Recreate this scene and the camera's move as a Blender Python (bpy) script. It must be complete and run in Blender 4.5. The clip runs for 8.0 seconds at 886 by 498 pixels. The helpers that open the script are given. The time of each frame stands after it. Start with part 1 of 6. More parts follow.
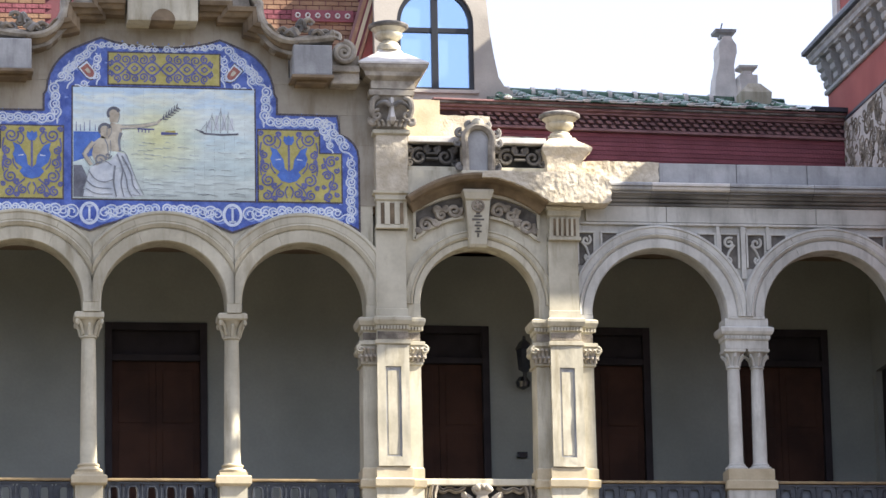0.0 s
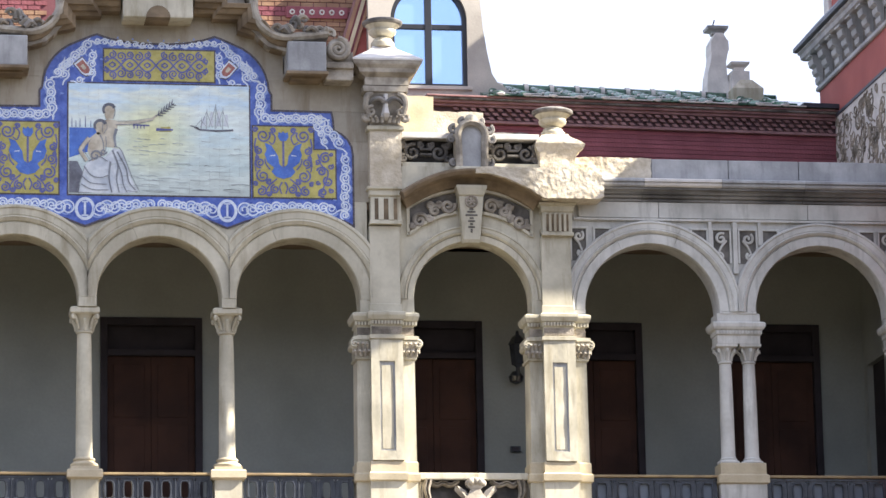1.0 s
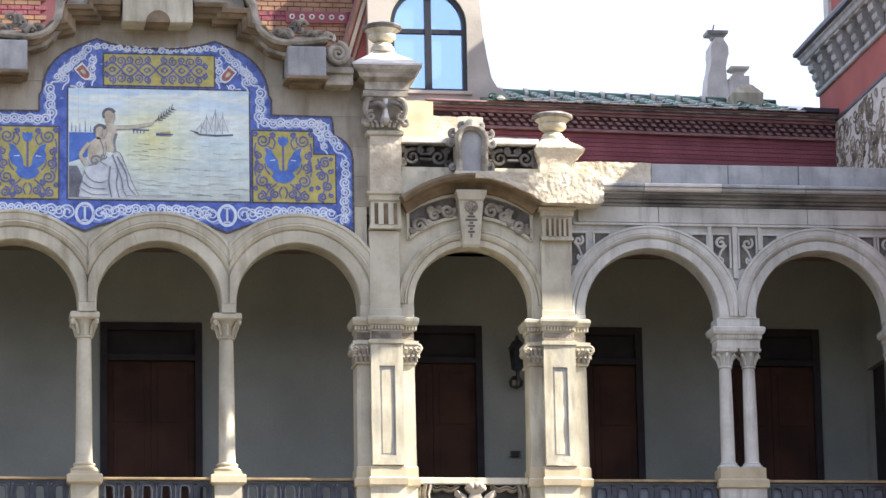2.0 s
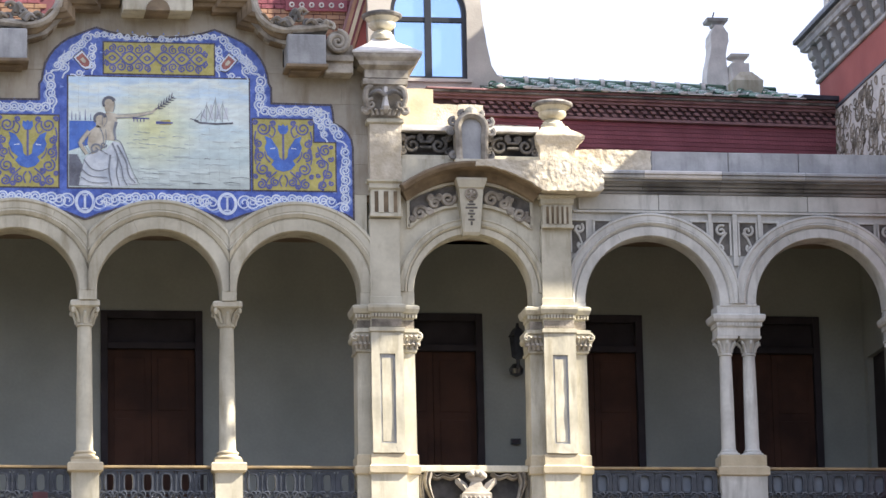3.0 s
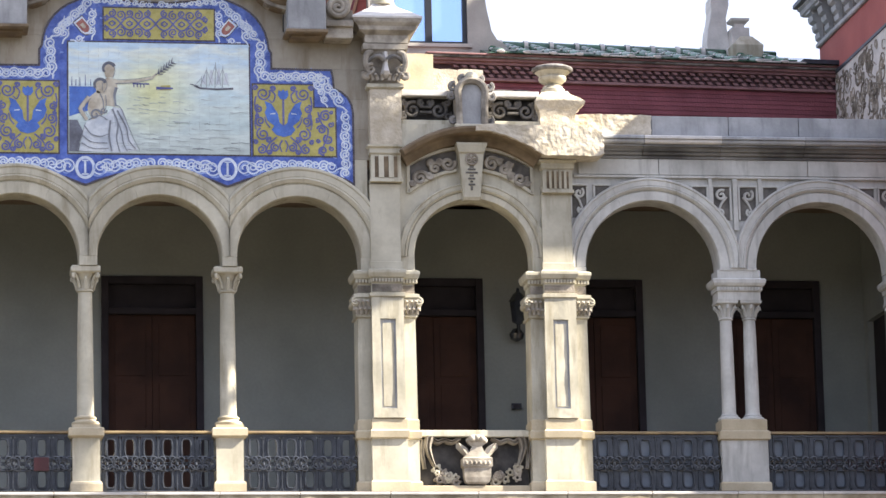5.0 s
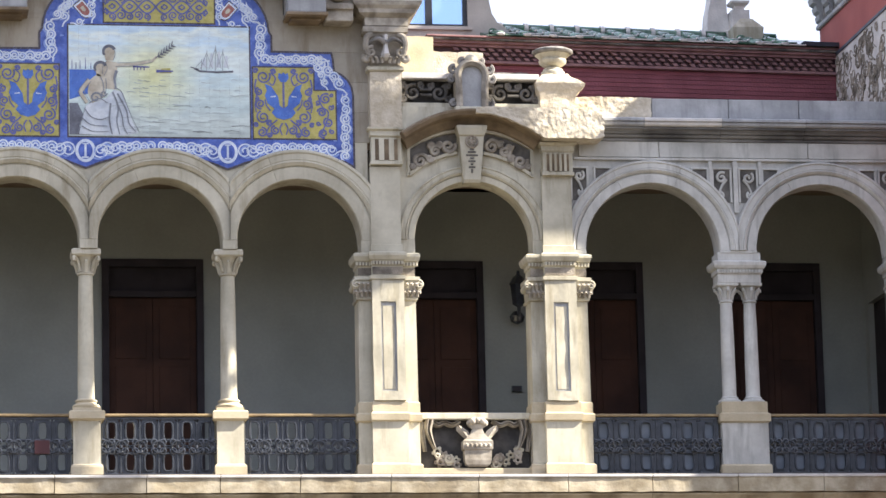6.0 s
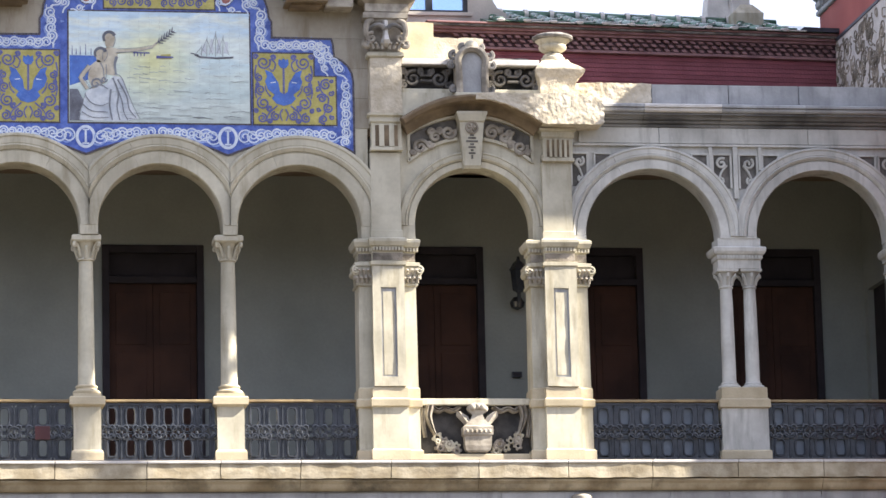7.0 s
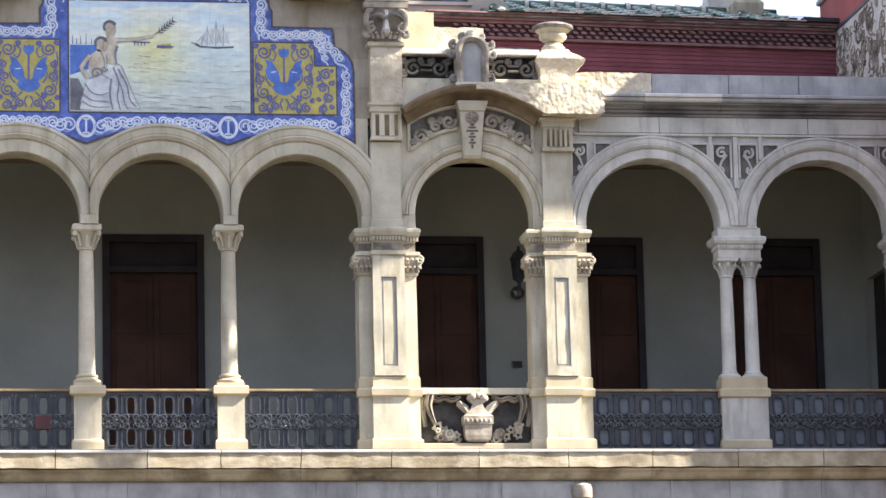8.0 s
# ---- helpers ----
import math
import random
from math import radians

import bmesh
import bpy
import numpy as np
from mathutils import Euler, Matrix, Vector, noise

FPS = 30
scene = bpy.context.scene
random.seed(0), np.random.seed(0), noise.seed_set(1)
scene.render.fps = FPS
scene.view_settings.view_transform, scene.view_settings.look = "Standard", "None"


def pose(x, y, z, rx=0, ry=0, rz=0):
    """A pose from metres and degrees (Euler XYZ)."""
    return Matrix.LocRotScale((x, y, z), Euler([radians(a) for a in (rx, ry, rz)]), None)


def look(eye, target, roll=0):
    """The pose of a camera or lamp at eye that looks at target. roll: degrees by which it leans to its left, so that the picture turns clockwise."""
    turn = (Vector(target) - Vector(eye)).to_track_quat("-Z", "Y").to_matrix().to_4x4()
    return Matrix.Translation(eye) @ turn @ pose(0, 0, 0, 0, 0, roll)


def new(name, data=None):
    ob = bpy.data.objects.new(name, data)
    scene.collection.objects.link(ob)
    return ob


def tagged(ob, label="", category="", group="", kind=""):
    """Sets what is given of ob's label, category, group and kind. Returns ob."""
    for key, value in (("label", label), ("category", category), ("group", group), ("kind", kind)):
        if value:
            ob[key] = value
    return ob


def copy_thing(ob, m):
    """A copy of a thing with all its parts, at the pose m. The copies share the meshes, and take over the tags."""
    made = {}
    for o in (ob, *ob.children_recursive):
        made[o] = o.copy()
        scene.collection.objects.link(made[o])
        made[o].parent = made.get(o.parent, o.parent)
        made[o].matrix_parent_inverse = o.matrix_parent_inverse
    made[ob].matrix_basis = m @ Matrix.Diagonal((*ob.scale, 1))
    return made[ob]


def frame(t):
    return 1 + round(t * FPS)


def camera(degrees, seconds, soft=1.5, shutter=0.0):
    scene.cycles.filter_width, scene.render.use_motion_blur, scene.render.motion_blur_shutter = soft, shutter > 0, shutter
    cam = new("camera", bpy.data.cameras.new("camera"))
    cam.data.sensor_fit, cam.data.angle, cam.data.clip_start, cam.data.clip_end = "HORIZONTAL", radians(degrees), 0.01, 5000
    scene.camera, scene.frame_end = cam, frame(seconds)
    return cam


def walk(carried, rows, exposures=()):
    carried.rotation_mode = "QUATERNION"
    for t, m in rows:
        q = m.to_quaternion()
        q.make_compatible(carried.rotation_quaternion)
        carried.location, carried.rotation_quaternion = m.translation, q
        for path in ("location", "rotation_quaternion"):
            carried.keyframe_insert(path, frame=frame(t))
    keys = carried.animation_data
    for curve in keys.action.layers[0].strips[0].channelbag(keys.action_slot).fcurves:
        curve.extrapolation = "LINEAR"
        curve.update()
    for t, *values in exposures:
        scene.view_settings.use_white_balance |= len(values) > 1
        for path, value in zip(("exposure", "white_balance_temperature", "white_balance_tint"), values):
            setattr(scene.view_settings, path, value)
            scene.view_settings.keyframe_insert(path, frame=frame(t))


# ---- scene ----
# x runs along the facade, y into the building, z = 0 is the balcony floor
cam = camera(13.608, 8.0)
EYE = (-3.310, -53.923, -7.169)
ROWS = [  # seconds, yaw, pitch, roll, metres forward along the line of sight
    (0.0, -9.049, 11.974, -1.071, 0.35),
    (0.5, -9.116, 11.715, -1.085, 0.087),
    (1.0, -9.149, 11.902, -1.088, 0.03),
    (1.5, -9.154, 12.003, -1.080, 0.03),
    (3.0, -9.146, 11.788, -1.182, 0.02),
    (3.5, -9.143, 11.656, -1.210, 0.015),
    (4.0, -9.140, 11.514, -1.255, 0.005),
    (4.5, -9.135, 11.384, -1.262, 0.005),
    (6.0, -9.118, 10.981, -1.337, -0.008),
    (6.5, -9.114, 10.869, -1.346, -0.02),
    (7.0, -9.111, 10.763, -1.340, -0.035),
    (7.5, -9.107, 10.679, -1.336, -0.06),
    (8.0, -9.104, 10.601, -1.325, -0.07),
]
walk(cam, [(t, pose(*EYE, 90 + pitch, 0, yaw) @ pose(0, 0, -ahead, 0, 0, roll)) for t, yaw, pitch, roll, ahead in ROWS],
     exposures=((0.0, 2.01), (0.5, 2.10), (1.0, 2.13), (8.0, 2.12)))

# ---- light ----
SUN = Vector((0.75, -0.20, 0.63)).normalized()
world = bpy.data.worlds.new("sky")
scene.world = world
world.use_nodes = True
wn = world.node_tree.nodes
sky = wn.new("ShaderNodeTexSky")
sky.sky_type = "NISHITA"
sky.sun_disc = False
sky.sun_elevation = math.asin(SUN.z)
sky.sun_rotation = math.atan2(SUN.x, SUN.y)
sky.dust_density = 2.5
haze = wn.new("ShaderNodeMix")  # thin bright haze over the whole sky
haze.data_type = "RGBA"
haze.inputs["Factor"].default_value = 0.7
haze.inputs["B"].default_value = (6.0, 6.45, 8.3, 1)
world.node_tree.links.new(sky.outputs["Color"], haze.inputs["A"])
wn["Background"].inputs["Strength"].default_value = 0.052
world.node_tree.links.new(haze.outputs["Result"], wn["Background"].inputs["Color"])
sun = new("sun", bpy.data.lights.new("sun", "SUN"))
sun.data.energy, sun.data.angle, sun.data.color = 4.4, radians(0.5), (1.0, 0.91, 0.77)
sun.matrix_world = look((30, -30, 40), Vector((30, -30, 40)) - SUN)


# ---- materials ----
def material(name, base, dark=None, rough=0.8, scale=3.0, fine=40.0, bump=0.3, metal=0.0, stain=None, stain_amount=0.4, vary=0.0, spec=0.5, streak=""):
    """Two scales of colour variation, fine relief, optional stains and a random tone for each object."""
    m = bpy.data.materials.new(name)
    m.use_nodes = True
    n, l = m.node_tree.nodes, m.node_tree.links
    b = n["Principled BSDF"]
    b.inputs["Metallic"].default_value = metal
    b.inputs["Specular IOR Level"].default_value = spec
    geo = n.new("ShaderNodeNewGeometry")
    big, small = n.new("ShaderNodeTexNoise"), n.new("ShaderNodeTexNoise")
    for tex, s, det in ((big, scale, 5), (small, fine, 4)):
        tex.inputs["Scale"].default_value = s
        tex.inputs["Detail"].default_value = det
        l.new(geo.outputs["Position"], tex.inputs["Vector"])
    dark = dark or tuple(c * 0.72 for c in base)
    ramp = n.new("ShaderNodeValToRGB")
    ramp.color_ramp.elements[0].position, ramp.color_ramp.elements[1].position = 0.36, 0.62
    ramp.color_ramp.elements[0].color, ramp.color_ramp.elements[1].color = (*dark, 1), (*base, 1)
    l.new(big.outputs["Fac"], ramp.inputs["Fac"])
    col = ramp.outputs["Color"]

    def mix(kind, fac, a, bcol):
        x = n.new("ShaderNodeMix")
        x.data_type, x.blend_type = "RGBA", kind
        for sock, v in ((x.inputs["Factor"], fac), (x.inputs["A"], a), (x.inputs["B"], bcol)):
            if isinstance(v, (int, float)):
                sock.default_value = v
            elif isinstance(v, tuple):
                sock.default_value = (*v, 1)
            else:
                l.new(v, sock)
        return x.outputs["Result"]

    def remap(v, a0, a1, b0, b1):
        r = n.new("ShaderNodeMapRange")
        for key, x in (("From Min", a0), ("From Max", a1), ("To Min", b0), ("To Max", b1)):
            r.inputs[key].default_value = x
        l.new(v, r.inputs["Value"])
        return r.outputs["Result"]

    grey = n.new("ShaderNodeCombineColor")
    g = remap(small.outputs["Fac"], 0.3, 0.7, 0.95, 1.04)
    for k in range(3):
        l.new(g, grey.inputs[k])
    col = mix("MULTIPLY", 1.0, col, grey.outputs["Color"])
    if stain:
        st = n.new("ShaderNodeTexNoise")
        st.inputs["Scale"].default_value = 1.0
        st.inputs["Detail"].default_value = 8
        st.inputs["Roughness"].default_value = 0.65
        mp = n.new("ShaderNodeMapping")
        mp.inputs["Scale"].default_value = {"down": (5.0, 5.0, 0.9), "along": (0.6, 0.6, 20.0)}.get(streak, (1.6, 1.6, 1.6))
        l.new(geo.outputs["Position"], mp.inputs["Vector"])
        l.new(mp.outputs["Vector"], st.inputs["Vector"])
        col = mix("MIX", remap(st.outputs["Fac"], 0.5, 0.72, 0.0, stain_amount), col, stain)
    if vary:
        info = n.new("ShaderNodeObjectInfo")
        hsv = n.new("ShaderNodeHueSaturation")
        l.new(remap(info.outputs["Random"], 0, 1, 1 - vary, 1 + vary), hsv.inputs["Value"])
        l.new(col, hsv.inputs["Color"])
        col = hsv.outputs["Color"]
    l.new(col, b.inputs["Base Color"])
    l.new(remap(small.outputs["Fac"], 0.2, 0.8, max(rough - 0.12, 0.03), min(rough + 0.1, 1)), b.inputs["Roughness"])
    if bump:
        bp = n.new("ShaderNodeBump")
        bp.inputs["Strength"].default_value = bump
        bp.inputs["Distance"].default_value = 0.02
        l.new(small.outputs["Fac"], bp.inputs["Height"])
        l.new(bp.outputs["Normal"], b.inputs["Normal"])
    return m


STONE = material("limestone", (0.585, 0.55, 0.445), (0.43, 0.40, 0.315), 0.85, 1.7, 18, 0.05, stain=(0.28, 0.24, 0.16), stain_amount=0.85, vary=0.07, streak="down")
# limestone again, with the wing's bluish skylight put into its colour
STONE_SHADE_TINT = material("limestone_shade_tint", (0.59, 0.585, 0.555), (0.45, 0.445, 0.42), 0.85, 1.7, 18, 0.05, stain=(0.28, 0.275, 0.255), stain_amount=0.8, vary=0.06, streak="down")
STONE_GABLE = material("brown_grey_limestone", (0.43, 0.395, 0.335), (0.31, 0.275, 0.22), 0.9, 1.4, 18, 0.08, stain=(0.20, 0.155, 0.10), stain_amount=0.7, vary=0.08, streak="down")
STONE_STRIPED = material("dark_striped_limestone", (0.25, 0.25, 0.25), (0.09, 0.09, 0.092), 0.9, 1.4, 26, 0.2, stain=(0.03, 0.03, 0.034), stain_amount=0.95, vary=0.12, streak="along")
BROWN_RECESS = material("brown_brick_recess", (0.10, 0.055, 0.06), (0.06, 0.033, 0.037), 0.95, 5, 30, 0.2)
STONE_WARM = material("warm_limestone", (0.60, 0.525, 0.38), (0.47, 0.40, 0.28), 0.85, 2.0, 30, 0.12, stain=(0.34, 0.27, 0.16), stain_amount=0.5, vary=0.06)
STONE_DARK = material("weathered_limestone", (0.30, 0.285, 0.27), (0.11, 0.105, 0.10), 0.9, 3.5, 30, 0.25, stain=(0.06, 0.06, 0.06), stain_amount=0.85, vary=0.05, streak="down")
STONE_GREY = material("grey_limestone", (0.43, 0.435, 0.445), (0.30, 0.305, 0.315), 0.88, 2.2, 25, 0.15, stain=(0.17, 0.17, 0.175), stain_amount=0.65, vary=0.09, streak="down")
STONE_ROUGH = material("eroded_limestone", (0.62, 0.56, 0.46), (0.48, 0.42, 0.32), 0.95, 6.0, 22, 0.6, stain=(0.4, 0.32, 0.2), stain_amount=0.5)
CARVED = material("carved_sooty_stone", (0.36, 0.315, 0.26), (0.15, 0.13, 0.105), 0.9, 5.0, 30, 0.5, stain=(0.05, 0.045, 0.04), stain_amount=0.7)
CARVED_DEEP = material("dark_carved_stone", (0.16, 0.148, 0.135), (0.075, 0.07, 0.064), 0.92, 5.0, 30, 0.4)
BLACK_GROUND = material("black_recess", (0.07, 0.066, 0.064), (0.03, 0.03, 0.03), 0.95, 5.0, 30, 0.4)
PLASTER = material("loggia_plaster", (0.315, 0.33, 0.305), (0.25, 0.265, 0.245), 0.9, 0.8, 20, 0.1)
CEIL = material("loggia_ceiling_plaster", (0.26, 0.19, 0.13), (0.18, 0.13, 0.09), 0.9, 1.2, 20, 0.1)
WOOD = material("brown_door_wood", (0.072, 0.035, 0.024), (0.042, 0.022, 0.017), 0.8, 1.6, 30, 0.1, spec=0.2)
WOOD_DARK = material("dark_door_frame_wood", (0.042, 0.035, 0.040), (0.028, 0.024, 0.027), 0.75, 3, 40, 0.2, spec=0.2)
IRON = material("painted_cast_iron", (0.05, 0.056, 0.07), (0.03, 0.034, 0.043), 0.16, 6, 60, 0.1, spec=1.0)
BRASS = material("weathered_handrail_wood", (0.34, 0.25, 0.13), (0.22, 0.16, 0.09), 0.6, 5, 40, 0.2)
REDWALL = material("red_brick", (0.26, 0.082, 0.102), (0.20, 0.058, 0.074), 0.85, 2.0, 30, 0.4, vary=0.16)
REDJOINT = material("red_joint", (0.18, 0.065, 0.08), None, 0.95, 3, 30, 0.2)
REDPLASTER = material("red_plaster", (0.40, 0.115, 0.10), (0.33, 0.09, 0.08), 0.85, 1.2, 30, 0.15)
LATTICE = material("brown_lattice_brick", (0.29, 0.165, 0.165), (0.20, 0.105, 0.11), 0.85, 4, 30, 0.3, vary=0.14)
# the pale blotches are painted glints on the glaze
GREEN = material("green_glazed_tile", (0.055, 0.15, 0.095), (0.02, 0.06, 0.045), 0.15, 6, 30, 0.15, vary=0.3, stain=(0.45, 0.55, 0.46), stain_amount=0.6)
SLATE = material("blue_grey_slate", (0.05, 0.06, 0.085), (0.03, 0.037, 0.05), 0.5, 4, 30, 0.3, vary=0.15)
MARBLE = material("pale_white_stone", (0.66, 0.63, 0.60), (0.52, 0.50, 0.48), 0.75, 4, 30, 0.2)
DORMER = material("cream_render", (0.47, 0.44, 0.40), (0.36, 0.335, 0.305), 0.85, 1.5, 30, 0.15)
YELLOWBRICK = material("buff_brick", (0.33, 0.20, 0.125), (0.24, 0.13, 0.085), 0.85, 3, 30, 0.3, vary=0.2)
GROUND = material("gravel_ground", (0.075, 0.062, 0.042), (0.05, 0.043, 0.028), 0.95, 0.4, 12, 0.5)
COURT = material("dark_court_wall", (0.10, 0.10, 0.085), (0.06, 0.065, 0.05), 0.9, 0.3, 6, 0.3)
FLOOR = material("dark_loggia_paving", (0.15, 0.125, 0.10), (0.10, 0.085, 0.07), 0.7, 2, 20, 0.2)
LEDGE = material("brown_stained_limestone", (0.52, 0.44, 0.31), (0.30, 0.235, 0.145), 0.9, 2.2, 25, 0.2, stain=(0.085, 0.07, 0.045), stain_amount=0.9, vary=0.1)
SHEET = material("dusty_blue_grey_paint", (0.14, 0.165, 0.20), (0.10, 0.12, 0.15), 0.6, 4, 40, 0.1, vary=0.05)
# stained stone, with the shade under mouldings put into the brown
SOFFIT = material("brown_stained_shade_limestone", (0.27, 0.205, 0.135), (0.15, 0.11, 0.07), 0.9, 3.0, 25, 0.2, stain=(0.06, 0.045, 0.03), stain_amount=0.7)
COPE = material("worn_coping_limestone", (0.52, 0.46, 0.35), (0.34, 0.285, 0.195), 0.9, 4.0, 30, 0.25, stain=(0.16, 0.125, 0.08), stain_amount=0.85, vary=0.1)
AGED = material("aged_limestone", (0.45, 0.41, 0.35), (0.22, 0.195, 0.16), 0.9, 4.5, 28, 0.2, stain=(0.085, 0.07, 0.055), stain_amount=0.85, vary=0.08)
MAROON = material("dark_red_enamel", (0.07, 0.022, 0.025), None, 0.4, 4, 30, 0.1)
BARK = material("pine_bark", (0.16, 0.10, 0.07), (0.08, 0.05, 0.035), 0.95, 4, 20, 0.8)
NEEDLES = material("pine_needles", (0.05, 0.09, 0.03), (0.03, 0.06, 0.02), 0.7, 3, 20, 0.0)
WINFRAME = material("black_window_frame", (0.02, 0.022, 0.03), None, 0.4, 4, 40, 0.1)


# ---- mesh helpers ----
def part(name, bm, mat, parent=None, label="", smooth=False):
    me = bpy.data.meshes.new(name)
    bmesh.ops.recalc_face_normals(bm, faces=bm.faces)
    bm.to_mesh(me)
    bm.free()
    me.materials.append(mat)
    if smooth:
        me.shade_smooth()
        me.set_sharp_from_angle(angle=radians(38))
    ob = new(name, me)
    if parent:
        ob.parent = parent
        if parent.type == "EMPTY":
            ob.matrix_parent_inverse = Matrix.Translation(-parent.location)
    if label:
        ob["label"] = label
    return ob


def thing(name, at, label, category, group="", kind=""):
    ob = new(name)
    ob.location = at
    ob.empty_display_size = 0.1
    return tagged(ob, label, category, group, kind)


def box(bm, x0, x1, y0, y1, z0, z1, bevel=0.0):
    vs = [bm.verts.new((x, y, z)) for z in (z0, z1) for y in (y0, y1) for x in (x0, x1)]
    fs = [bm.faces.new([vs[i] for i in q]) for q in ((0, 1, 3, 2), (4, 6, 7, 5), (0, 4, 5, 1), (2, 3, 7, 6), (0, 2, 6, 4), (1, 5, 7, 3))]
    if bevel:
        es = list({e for f in fs for e in f.edges})
        bmesh.ops.bevel(bm, geom=es, offset=bevel, segments=2, affect="EDGES", profile=0.6)


def prism(bm, pts, y0, y1):
    """A polygon given in (x, z), carried from y0 to y1."""
    a = [bm.verts.new((x, y0, z)) for x, z in pts]
    b = [bm.verts.new((x, y1, z)) for x, z in pts]
    bm.faces.new(a)
    bm.faces.new(b[::-1])
    for i in range(len(pts)):
        j = (i + 1) % len(pts)
        bm.faces.new((a[i], b[i], b[j], a[j]))


def loft(bm, rings, closed=True, caps=True):
    """Joins rings of points one after the other."""
    vs = [[bm.verts.new(p) for p in r] for r in rings]
    n = len(vs[0])
    for a, b in zip(vs, vs[1:]):
        for i in range(n if closed else n - 1):
            j = (i + 1) % n
            bm.faces.new((a[i], a[j], b[j], b[i]))
    if caps and closed:
        bm.faces.new(vs[0])
        bm.faces.new(vs[-1][::-1])


def lathe(bm, profile, x=0, y=0, seg=24):
    loft(bm, [[(x + r * math.cos(2 * math.pi * k / seg), y + r * math.sin(2 * math.pi * k / seg), z) for k in range(seg)] for r, z in profile])


def square_stack(bm, profile, x=0, y=0):
    """A square lathe: rows of half width, half depth, z."""
    loft(bm, [[(x - a, y - b, z), (x + a, y - b, z), (x + a, y + b, z), (x - a, y + b, z)] for a, b, z in profile])


def tube(bm, pts, r, seg=6, taper=1.0):
    pts = [Vector(p) for p in pts]
    rings = []
    for i, p in enumerate(pts):
        d = (pts[min(i + 1, len(pts) - 1)] - pts[max(i - 1, 0)]).normalized()
        side = d.cross(Vector((0, 1, 0)))
        side = side.normalized() if side.length > 0.1 else d.cross(Vector((1, 0, 0))).normalized()
        up = side.cross(d)
        rr = r * (1 + (taper - 1) * i / max(1, len(pts) - 1))
        rings.append([p + rr * (math.cos(2 * math.pi * k / seg) * side + math.sin(2 * math.pi * k / seg) * up) for k in range(seg)])
    loft(bm, rings)


def spiral(cx, cz, r, start, turns, hand=1, n=22, inner=0.12):
    """Points (x, z) of a scroll that winds inwards."""
    out = []
    for i in range(n):
        f = i / (n - 1)
        a = start + hand * turns * 2 * math.pi * f
        rr = r * (1 - (1 - inner) * f)
        out.append((cx + rr * math.cos(a), cz + rr * math.sin(a)))
    return out


def ribbon(bm, pts, y, w, taper=1.0, thick=0.003):
    """A painted or raised stroke on a wall that faces -y."""
    n = len(pts)
    left, right = [], []
    for i in range(n):
        x0, z0 = pts[max(i - 1, 0)]
        x1, z1 = pts[min(i + 1, n - 1)]
        dx, dz = x1 - x0, z1 - z0
        s = math.hypot(dx, dz) or 1
        h = 0.5 * w * (1 + (taper - 1) * i / max(1, n - 1))
        x, z = pts[i]
        left.append((x - dz / s * h, z + dx / s * h))
        right.append((x + dz / s * h, z - dx / s * h))
    ends = [[bm.verts.new((p[0], y - thick - 0.00008 * i, p[1])) for p in pair] for i, pair in enumerate(zip(left, right))]
    for (a, d), (b, c) in zip(ends, ends[1:]):
        bm.faces.new((a, b, c, d))


def sweep(bm, path, profile, closed_ends=True):
    """A moulding along a path in (x, z); the profile's points are (out, y): out along the left normal of the path."""
    rings = []
    n = len(path)
    for i in range(n):
        p = Vector(path[i])
        d0 = (p - Vector(path[i - 1])).normalized() if i else None
        d1 = (Vector(path[i + 1]) - p).normalized() if i < n - 1 else None
        d0, d1 = d0 or d1, d1 or d0
        n0, n1 = Vector((-d0.y, d0.x)), Vector((-d1.y, d1.x))
        m = (n0 + n1).normalized()
        k = 1 / max(0.45, m.dot(n0))
        rings.append([(p.x + m.x * o * k, y, p.y + m.y * o * k) for o, y in profile])
    loft(bm, rings, closed=True, caps=closed_ends)


def arc(cx, cz, r, a0, a1, n=16):
    return [(cx + r * math.cos(a0 + (a1 - a0) * i / (n - 1)), cz + r * math.sin(a0 + (a1 - a0) * i / (n - 1))) for i in range(n)]


def rough_block(x0, x1, y0, y1, z0, z1, amount=0.02, cuts=9):
    """A weather-eaten block of stone."""
    bm = bmesh.new()
    box(bm, x0, x1, y0, y1, z0, z1)
    bmesh.ops.subdivide_edges(bm, edges=bm.edges[:], cuts=cuts, use_grid_fill=True)
    for v in bm.verts:
        v.co += amount * (noise.noise_vector(v.co * 4.0) + 0.5 * noise.noise_vector(v.co * 11.0) + 0.25 * noise.noise_vector(v.co * 25.0))
    return bm


def rough_mass(cols, y0, y1, amount=0.03, seed=0.0, n=18):
    """A crumbling mass of stone: columns of x, bottom and top, filled in between and roughened."""
    bm = bmesh.new()
    rings = []
    for (xa, ba, ta), (xb, bb, tb) in zip(cols, cols[1:]):
        steps = max(2, int((xb - xa) / 0.022))
        for i in range(steps + (xb == cols[-1][0])):
            f = i / steps
            x, lo, hi = xa + (xb - xa) * f, ba + (bb - ba) * f, ta + (tb - ta) * f
            ring = [(x, y0, lo + (hi - lo) * k / n) for k in range(n + 1)] + [(x, y0 + (y1 - y0) * k / 5, hi) for k in range(1, 6)]
            rings.append(ring + [(x, y1, lo)] + [(x, y1 + (y0 - y1) * k / 5, lo) for k in range(1, 5)])
    loft(bm, rings)
    off = Vector((seed, 0, 0))
    for v in bm.verts:
        v.co += amount * (0.5 * noise.noise_vector(v.co * 5.0 + off) + 0.6 * noise.noise_vector(v.co * 17.0 + off) + 0.5 * noise.noise_vector(v.co * 38.0 + off))
    return bm


